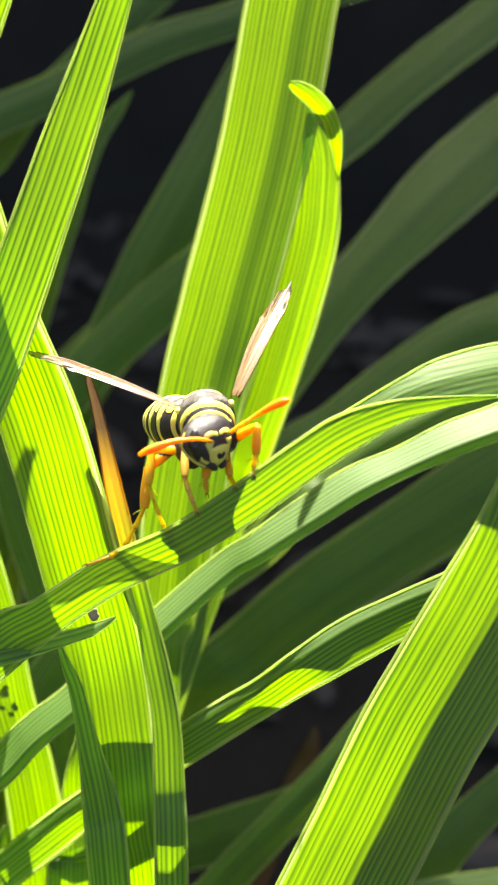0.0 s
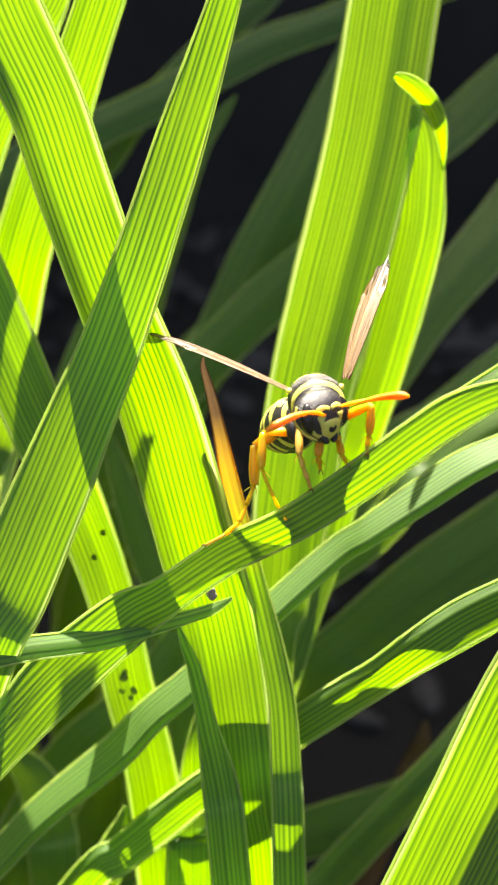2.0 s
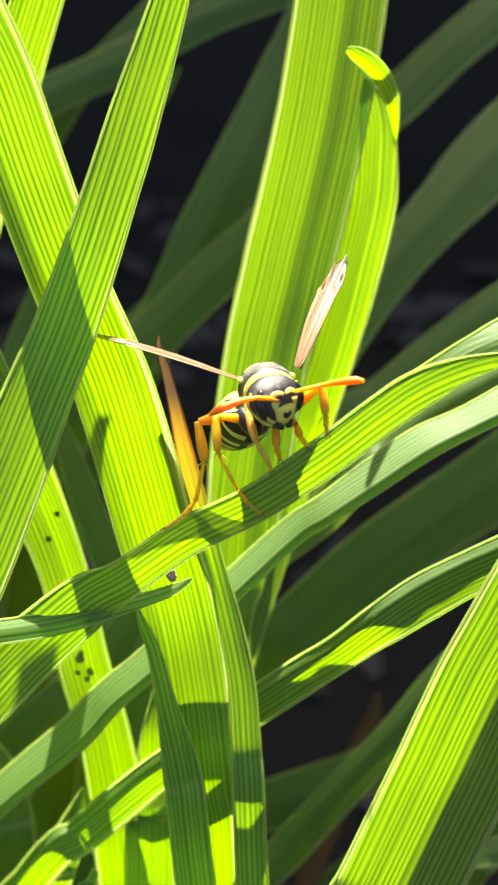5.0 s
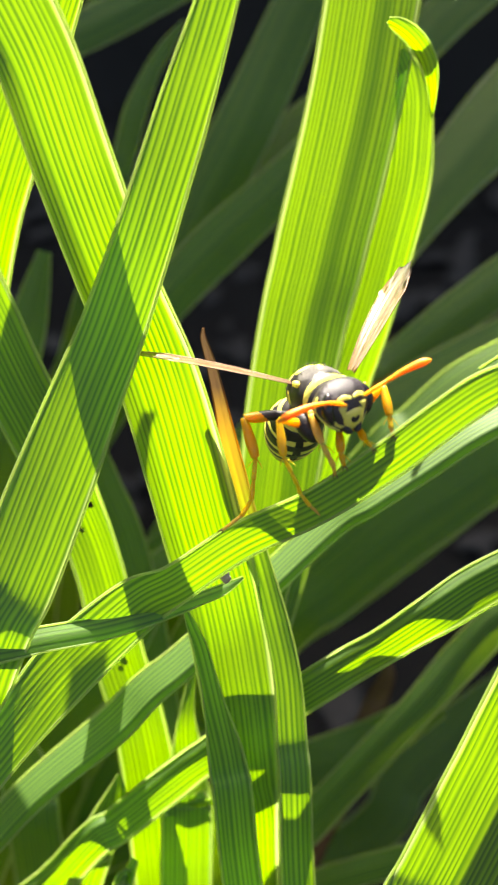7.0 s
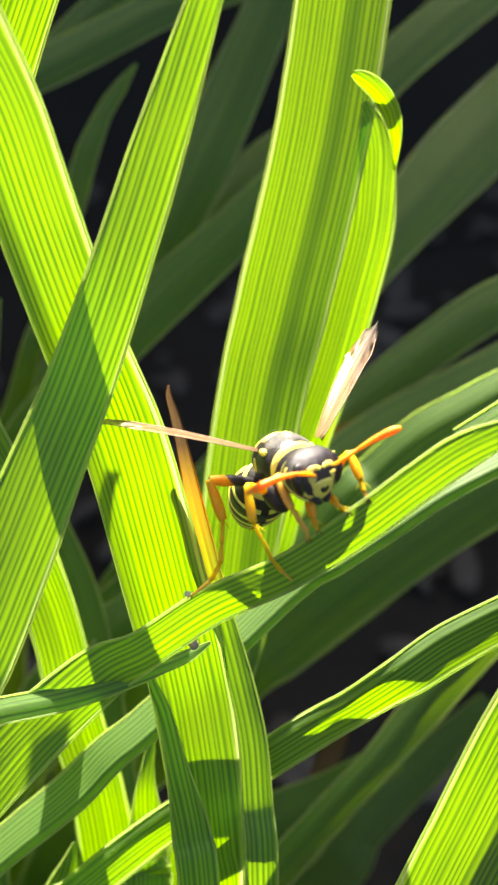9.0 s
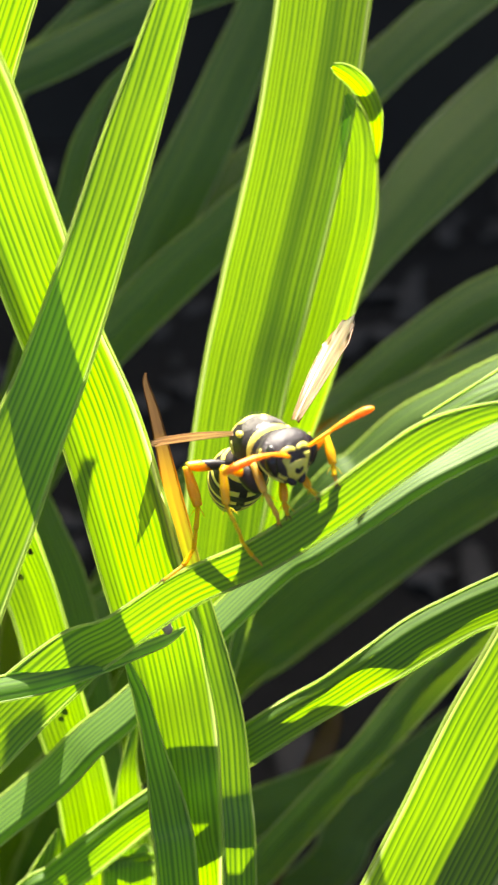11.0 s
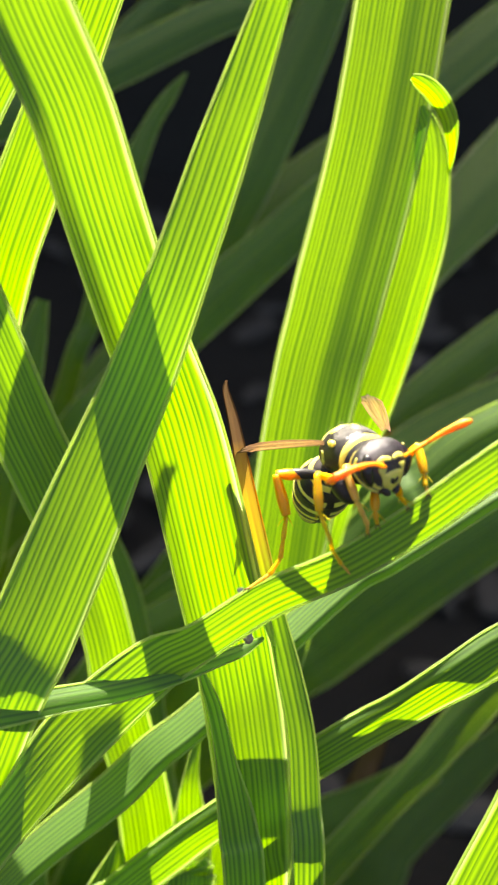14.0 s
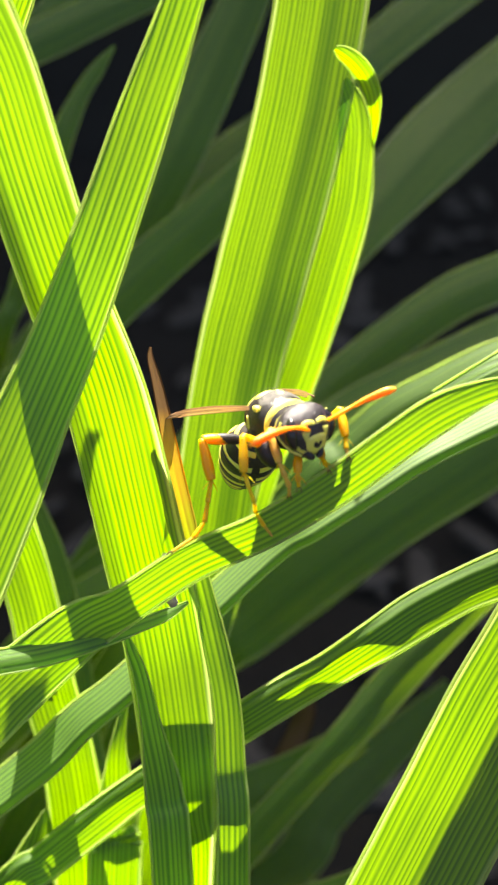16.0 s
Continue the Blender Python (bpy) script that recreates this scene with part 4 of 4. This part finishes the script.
# legs
def leg(points, radii, femur=AMBER, tibia=AMBER, foot=None):
    """points: hip, knee, ankle, then the joints of the foot."""
    hip = Vector(points[0])
    radii = [r * 0.88 for r in radii]
    p = [Vector(q) - hip for q in points]
    mid = (p[0] + p[1]) / 2 + Vector((0, 0, 0.06))
    ob = part("leg", tube(bmesh.new(), [tuple(p[0]), tuple(mid), tuple(p[1])], [radii[0] * 0.8, radii[0] * 1.1, radii[0] * 0.6]), femur, wasp)
    ob.location = hip * MM
    if femur is BLACK:
        part("knee", tube(bmesh.new(), [tuple(p[0] * 0.5 + p[1] * 0.5), tuple(p[0] * 0.25 + p[1] * 0.75), tuple(p[1])],
                          [radii[0] * 0.9, radii[0] * 1.12, radii[0] * 0.72]), tibia, ob)
    mid = p[1] * 0.4 + p[2] * 0.6
    part("tibia", tube(bmesh.new(), [tuple(p[1]), tuple(mid), tuple(p[2])], [radii[1] * 0.75, radii[1] * 1.15, radii[1] * 0.9]), tibia, ob)
    spur = bmesh.new()
    down = (p[3] - p[2]).normalized()
    for k in (-1, 1):
        tube(spur, [tuple(p[2]), tuple(p[2] + down * 0.35 + Vector((0.28 * k, -0.1, 0))), tuple(p[2] + down * 0.6 + Vector((0.42 * k, -0.1, 0)))], [0.04, 0.03, 0.01], 6, 2)
    part("spur", spur, AMBER, ob)
    for a, b in zip(p[2:], p[3:]):
        c = (a + b) / 2
        last = b is p[-1]
        part("tarsus", tube(bmesh.new(), [tuple(a), tuple(c), tuple(b)], [radii[2] * 0.8, radii[2] * (0.75 if last else 1.0), radii[2] * (0.7 if last else 1.15)], 10, 3), (foot or TARSUS) if last else tibia, ob)
    claw = bmesh.new()
    way = (p[-1] - p[-2]).normalized()
    for k in (-1, 1):
        tube(claw, [tuple(p[-1]), tuple(p[-1] + way * 0.14 + Vector((0.1 * k, 0, 0.02))), tuple(p[-1] + way * 0.24 + Vector((0.12 * k, 0, -0.08)))], [0.05, 0.04, 0.015], 6, 2)
    part("claw", claw, BROWN, ob)
    return ob, hip, Vector(points[-1]), p[1]


LEGS = [
    leg([(2.0, -0.9, -1.9), (3.35, -1.5, -0.20), (3.75, -1.9, -1.7), (3.85, -2.05, -2.35), (3.98, -2.15, -2.78)], (0.27, 0.26, 0.16), ORANGE, ORANGE),
    leg([(1.4, -0.6, -2.2), (2.2, -1.4, -2.4), (2.5, -1.7, -3.0), (2.75, -1.85, -3.25), (2.95, -1.95, -3.5)], (0.26, 0.22, 0.15), BLACK, ORANGE, ORANGE),
    leg([(1.0, -1.1, -2.0), (1.05, -1.7, -2.6), (1.2, -1.8, -3.7), (1.32, -1.72, -4.1), (1.42, -1.65, -4.42)], (0.26, 0.26, 0.18), ORANGE, ORANGE, ORANGE),
    leg([(-0.4, -1.2, -1.5), (-0.55, -2.0, -1.7), (0.1, -2.3, -3.2), (0.5, -2.2, -3.9), (0.8, -2.0, -4.4), (0.92, -1.6, -4.9)], (0.27, 0.24, 0.16), TAN, TAN),
    leg([(-0.2, -0.4, -2.6), (-2.15, -1.9, -1.95), (-1.9, -2.0, -3.9), (-1.5, -1.8, -4.7), (-1.15, -1.5, -5.4), (-0.95, -1.05, -5.95), (-0.4, -0.8, -6.65), (0.3, -0.28, -7.3)], (0.28, 0.26, 0.13), AMBER, AMBER),
    leg([(-1.3, 1.0, -1.9), (-4.1, 0.4, -1.85), (-3.4, 0.5, -4.05), (-3.5, 0.5, -5.3), (-3.6, 0.45, -6.4), (-4.15, 0.42, -7.3), (-5.2, 0.8, -8.15)], (0.33, 0.32, 0.15), BLACK, ORANGE),
]
part("thigh", ball(bmesh.new(), (-0.55, -0.9, -2.55), (0.62, 0.6, 1.0), Matrix.Rotation(radians(-38), 3, "Y")), BLACK, wasp, "glossy black thigh of the middle leg")

# abdomen: its own x axis points to the rear
GASTER = [(0.0, 0.18, 0.18, 0.0), (0.5, 0.42, 0.42, 0.0), (1.1, 1.10, 1.05, 0.0), (1.9, 1.55, 1.48, 0.0), (2.9, 1.72, 1.62, 0.0), (4.0, 1.60, 1.5, 0.0),
          (5.0, 1.28, 1.2, 0.0), (6.0, 0.82, 0.78, 0.0), (6.7, 0.42, 0.4, 0.0), (7.1, 0.08, 0.08, 0.0)]
gaster = part("abdomen", loft(bmesh.new(), GASTER), BLACK, wasp, "black abdomen with yellow bands")
for x, width, wavy in ((1.25, 0.30, 0.15), (2.3, 0.34, 0.40), (3.3, 0.33, 0.36), (4.2, 0.30, 0.3), (5.05, 0.28, 0.2), (5.8, 0.26, 0.1)):
    part("yellow_band", band(GASTER, x - width / 2, x + width / 2, -172, 172, 0.045, 0.0, False, wavy, 60), YELLOW, gaster)
    part("segment_rim", band(GASTER, x + width / 2, x + width / 2 + 0.12, -178, 178, 0.05, 0.0, False, 0.0, 40), BLACK, gaster)
for x, a in ((1.75, 48), (2.75, 52)):
    for side in (-1, 1):
        part("yellow_spot", band(GASTER, x - 0.22, x + 0.22, side * a - 13, side * a + 13, 0.035), YELLOW, gaster)
GASTER_AT = (-0.70, 1.50, -1.15)


# wings: folded lengthwise, root at the origin, pointing along x
def wing(name, length, width):
    bm = bmesh.new()
    layer = bm.loops.layers.uv.new("wing")
    n, m = 40, 14
    rows, data = [], {}
    for k in range(n + 1):
        s = k / n
        half = width / 2 * (0.34 + 0.66 * math.sin(min(s * 1.7, 1.0) * math.pi / 2)) * (1.0 if s < 0.62 else (1 - 0.5 * ((s - 0.62) / 0.38) ** 1.5) * math.sqrt(1.03 - ((s - 0.62) / 0.38) ** 7))
        row = []
        for j in range(m + 1):
            v = 2 * j / m - 1
            pleat = 0.05 * math.cos(v * 7) * (0.4 + 0.6 * s) + 0.25 * (1 - v * v)
            y = half * v + 0.10 * math.sin(s * 3)
            if s > 0.6:
                y *= 1 + 0.16 * math.sin(j * 2.4 + s * 20)
            vert = bm.verts.new(Vector((s * length * (1 - 0.05 * abs(v) * (s > 0.9)), y, pleat * width * 0.4 + 0.35 * math.sin(s * 2.6))) * MM)
            data[vert] = (s, j / m)
            row.append(vert)
        rows.append(row)
    for a, b in zip(rows, rows[1:]):
        for j in range(m):
            face = bm.faces.new((a[j], b[j], b[j + 1], a[j + 1]))
            for loop in face.loops:
                loop[layer].uv = data[loop.vert]
    lines = [[tuple(rows[k][j].co / MM) for k in range(0, n - 3, 4)] for j in (0, 4, 9, 14)]
    ob = part(name, bm, WING, wasp, "amber wing folded lengthwise")
    for line, r in zip(lines, (0.045, 0.02, 0.014, 0.02)):
        part("vein", tube(bmesh.new(), line, [r * 1.5] + [r] * (len(line) - 2) + [r * 0.4], 6, 2), BROWN, ob)
    return ob


WING_L = wing("wing", 10.8, 1.05)
WING_R = wing("wing", 10.3, 1.2)
ROOT_L, ROOT_R = (-1.30, 0.15, -0.15), (1.85, 0.35, 0.55)


def dried_bud():
    """A withered scrap caught where two leaves meet."""
    bm = ball(bmesh.new(), (0, 0, 0), (0.34, 0.28, 0.42), u=14, v=10)
    for v in bm.verts:
        v.co += v.co * 0.5 * noise.noise(v.co * 3500)
    ob = tagged(part("dried_bud", bm, HUSK), "small withered grey-brown bud caught between two leaves", "bud")
    ob.location = (-0.0002, -0.0142, 0.2418)


def seed_fluff():
    """A tiny pale tuft stuck to the margin of a leaf."""
    bm = ball(bmesh.new(), (0, 0, 0), (0.20, 0.16, 0.18), u=14, v=10)
    for v in bm.verts:
        v.co += v.co * 0.6 * noise.noise(v.co * 9000)
    bristles(bm, (0, 0, 0), (0.16, 0.13, 0.15), 60, 0.22, 11)
    ob = tagged(part("seed_fluff", bm, FLUFF), "tiny white tuft of seed fluff on a leaf edge", "seed fluff")
    ob.location = (0.00004, -0.00860, 0.24049)


seed_fluff()
dried_bud()


def aim(direction, at, up=(0.0, 0.0, 1.0)):
    return frame_of(direction, up, at)


def motions():
    body = [(0, 1.0, 0.67, -20), (0.2, 1.0, 0.7, -20), (0.4, 0.97, 0.75, -20), (0.6, 0.9, 0.77, -20), (0.8, 0.7, 0.78, -20), (1, 0.75, 0.79, -19), (1.5, 0.80, 0.86, -11), (2, 0.80, 1.0, -18), (2.5, 0.85, 1.0, -9), (3, 0.70, 0.75, -15), (3.5, 0.36, 0.57, -19), (4, 0.42, 0.55, -20), (4.2, 0.53, 0.55, -20), (6.5, -0.10, 0.20, 0), (7, 0.06, 0.19, 0), (7.5, -0.07, 0.03, 0), (8, -0.03, 0.02, 0), (8.5, -0.12, -0.12, 0), (9, -0.19, -0.15, 0), (11.5, 0.19, 0.09, 0), (12, 0.26, 0.09, 0), (12.5, 0.10, -0.02, 0), (13, 0.17, 0.05, 0), (13.5, 0.13, -0.01, 0), (14, 0.26, -0.02, 0), (14.5, 0.28, -0.04, 0), (15, 0.50, 0.03, 0), (15.5, 0.41, -0.04, 0), (16, 0.40, -0.08, 0)]
    bow = [(0, 8), (0.2, 10), (0.4, 20), (0.6, 26), (0.8, 13), (1.0, 5), (1.2, 0), (16, 0)]      # the hind body tipped up, in degrees

    def lean(t):
        yaw = np.interp(t, [row[0] for row in body], [row[3] for row in body])
        return pose(0, 0, 0, 0, 0, yaw) @ pose(0, 0, 0, np.interp(t, [row[0] for row in bow], [row[1] for row in bow]), 0, 0)

    pivot = Matrix.Translation(Vector((1.58, -2.05, -1.28)) * MM)
    stands = []
    for t, x, z, yaw in body:
        turn = pose(0, 0, 0, 0, 0, yaw)
        stands.append((t, WASP_REST @ pose(x * MM, 0, z * MM) @ turn @ pivot @ turn.inverted() @ lean(t) @ pivot.inverted()))
    walk(wasp, stands)
    def plain(t, d):
        """A way given in the resting body's space, in the turned body's own."""
        return lean(t).to_3x3().inverted() @ Vector(d)

    raised = [(0.3, (-6.0, 0.8, -3.0)), (0.4, (-6.4, 1.4, 2.6)), (0.5, (-5.2, 1.5, 5.2)), (0.6, (-6.4, 0.8, 0.4)), (0.7, (-5.2, 0.2, -4.2))]
    for ob, hip, foot, knee in LEGS:
        rows, bends = [], []
        shin = foot - hip - knee
        joint = Matrix.Translation(knee * MM)
        for t, m in stands:      # the knee opens or closes so that the foot keeps its hold
            reach = (m.inverted() @ WASP_REST @ (foot * MM)) / MM - hip
            cosine = (reach.length_squared - knee.length_squared - shin.length_squared) / (2 * knee.length * shin.length)
            lifted = ob is LEGS[5][0] and 0.25 < t < 0.75
            opened = 0.0 if lifted else math.acos(max(-0.98, min(0.98, cosine))) - knee.angle(shin)
            bend = Matrix.Rotation(opened, 4, knee.cross(shin))
            turn = (knee + bend.to_3x3() @ shin).rotation_difference(reach)
            rows.append((t, Matrix.Translation(hip * MM) @ turn.to_matrix().to_4x4()))
            bends.append((t, joint @ bend @ joint.inverted()))
        for piece in ob.children:
            if piece.name.split(".")[0] != "knee":
                walk(piece, bends)
        if ob is LEGS[5][0]:      # lifted to stroke the raised abdomen
            rows = [row for row in rows if not 0.25 < row[0] < 0.75]
            for t, d in raised:
                turn = (foot - hip).rotation_difference(plain(t, d))
                rows.append((t, Matrix.Translation(hip * MM) @ turn.to_matrix().to_4x4()))
            rows.sort(key=lambda row: row[0])
        walk(ob, rows)
    nod = [(0, 0.45), (0.4, 0.7), (0.7, 0.7), (1.0, 0.45), (2.5, 0.42), (4.2, 0.3), (6.5, 0.0), (16, 0.0)]      # the head held lower at first

    def head_at(t):
        early = t < 5
        sunk = np.interp(t, [row[0] for row in nod], [row[1] for row in nod])
        return frame_of(plain(t, (0.66 if early else 0.52, -0.74 if early else -0.84, -0.12)), plain(t, (-0.46 if early else -0.38, 0.10, 1.0)),
                        Vector(HEAD_PLACE) + plain(t, (0, 0, -sunk)))

    walk(head, [(t, head_at(t)) for t, _ in stands])
    walk(gaster, [(t, aim(plain(t, d), GASTER_AT)) for t, d in (
        (0, (-3.6, 5.8, 0.6)), (0.2, (-3.6, 5.8, 0.8)), (0.4, (-4.2, 4.6, 2.8)), (0.5, (-4.2, 3.6, 4.2)), (0.6, (-3.6, 4.0, 4.2)), (0.7, (-3.8, 5.0, 2.4)),
        (0.8, (-3.8, 5.6, 1.0)), (1.0, (-3.8, 5.7, 0.2)),
        (1.5, (-3.6, 5.8, -1.2)), (3.5, (-3.2, 6.0, -1.8)), (4.2, (-3.2, 6.0, -1.9)), (6.5, (-1.0, 5.9, -3.4)), (16, (-1.0, 5.9, -3.4)))])
    walk(WING_L, [(t, aim(plain(t, d), ROOT_L, (0.0, -0.3, 0.95) if t < 10 else (0.0, -0.75, 0.65))) for t, d in (
        (0, (-10.0, 2.6, 3.2)), (0.2, (-10.0, 2.2, 3.3)), (0.4, (-10.0, 1.8, 3.6)), (0.6, (-10.0, 1.8, 3.8)), (0.8, (-10.0, 1.8, 3.9)), (1.0, (-10.0, 1.8, 4.0)), (1.2, (-10.0, 1.8, 3.9)),
        (1.5, (-10.0, 1.8, 3.8)), (3.5, (-10.0, 2.0, 3.6)), (4.2, (-10.0, 2.2, 3.5)), (6.5, (-10.1, 2.2, 1.7)),
        (8, (-10.2, 2.2, 1.8)), (9.2, (-10.2, 2.2, 1.5)), (11.3, (-5.4, 9.0, -1.0)), (12.5, (-4.8, 9.3, -1.15)), (14, (-5.0, 9.2, -0.7)), (16, (-4.9, 9.3, -0.6)))])
    walk(WING_R, [(t, aim(plain(t, d), ROOT_R, (0.0, -0.76, 0.64))) for t, d in (
        (0, (3.2, 6.4, 7.8)), (0.2, (3.0, 6.2, 8.0)), (0.4, (2.5, 6.0, 8.3)), (0.6, (2.3, 6.0, 8.4)), (0.8, (2.0, 6.0, 8.5)), (1.0, (1.7, 6.1, 8.5)), (1.2, (1.8, 6.1, 8.5)), (1.5, (1.9, 6.1, 8.5)), (3.5, (2.2, 6.0, 8.6)), (4.2, (2.5, 6.2, 8.4)), (6.5, (4.2, 6.8, 7.0)),
        (8.0, (4.5, 6.6, 7.2)), (9.2, (4.5, 6.6, 7.1)), (11.3, (4.4, 7.2, 6.8)), (13.0, (4.4, 7.3, 6.6)), (13.5, (4.2, 7.8, 6.0)), (14.0, (0.3, 10.2, 2.4)),
        (14.5, (-0.8, 10.2, 2.0)), (15.0, (-0.6, 10.4, 1.6)), (16.0, (-1.0, 10.5, 0.5)))])
    right, left = HEAD_AT.inverted() @ ANT_R.location, HEAD_AT.inverted() @ ANT_L.location
    walk(ANT_R, [(t, Matrix.Translation(head_at(t) @ right) @ pose(0, 0, 0, rx, ry, 0)) for t, rx, ry in (
        (0, 0, 2), (0.5, 0, 6), (1.0, 0, 0), (1.3, 5, 45), (1.5, 10, 58), (1.7, 5, 40), (2.0, 0, 22), (2.5, 0, 4), (3.0, 0, 5), (3.5, 0, 22), (4.0, 0, 24),
        (4.2, 0, 28), (6.5, 0, 2), (8, 0, 0), (11.5, 0, -2), (16, 0, 3))])
    walk(ANT_L, [(t, Matrix.Translation(head_at(t) @ left) @ pose(0, 0, 0, 0, ry, rz)) for t, ry, rz in (
        (0, 4, 12), (1.0, 0, 14), (1.3, -40, 10), (1.5, -66, 20), (1.7, -40, 10), (2.0, -4, 36), (3.5, -6, 38), (4.2, -2, 28), (6.5, 0, 0), (9.2, 0, 0), (11.5, 0, 10),
        (12.4, 2, 30), (13.0, 0, 16), (16, 0, 10))])


motions()
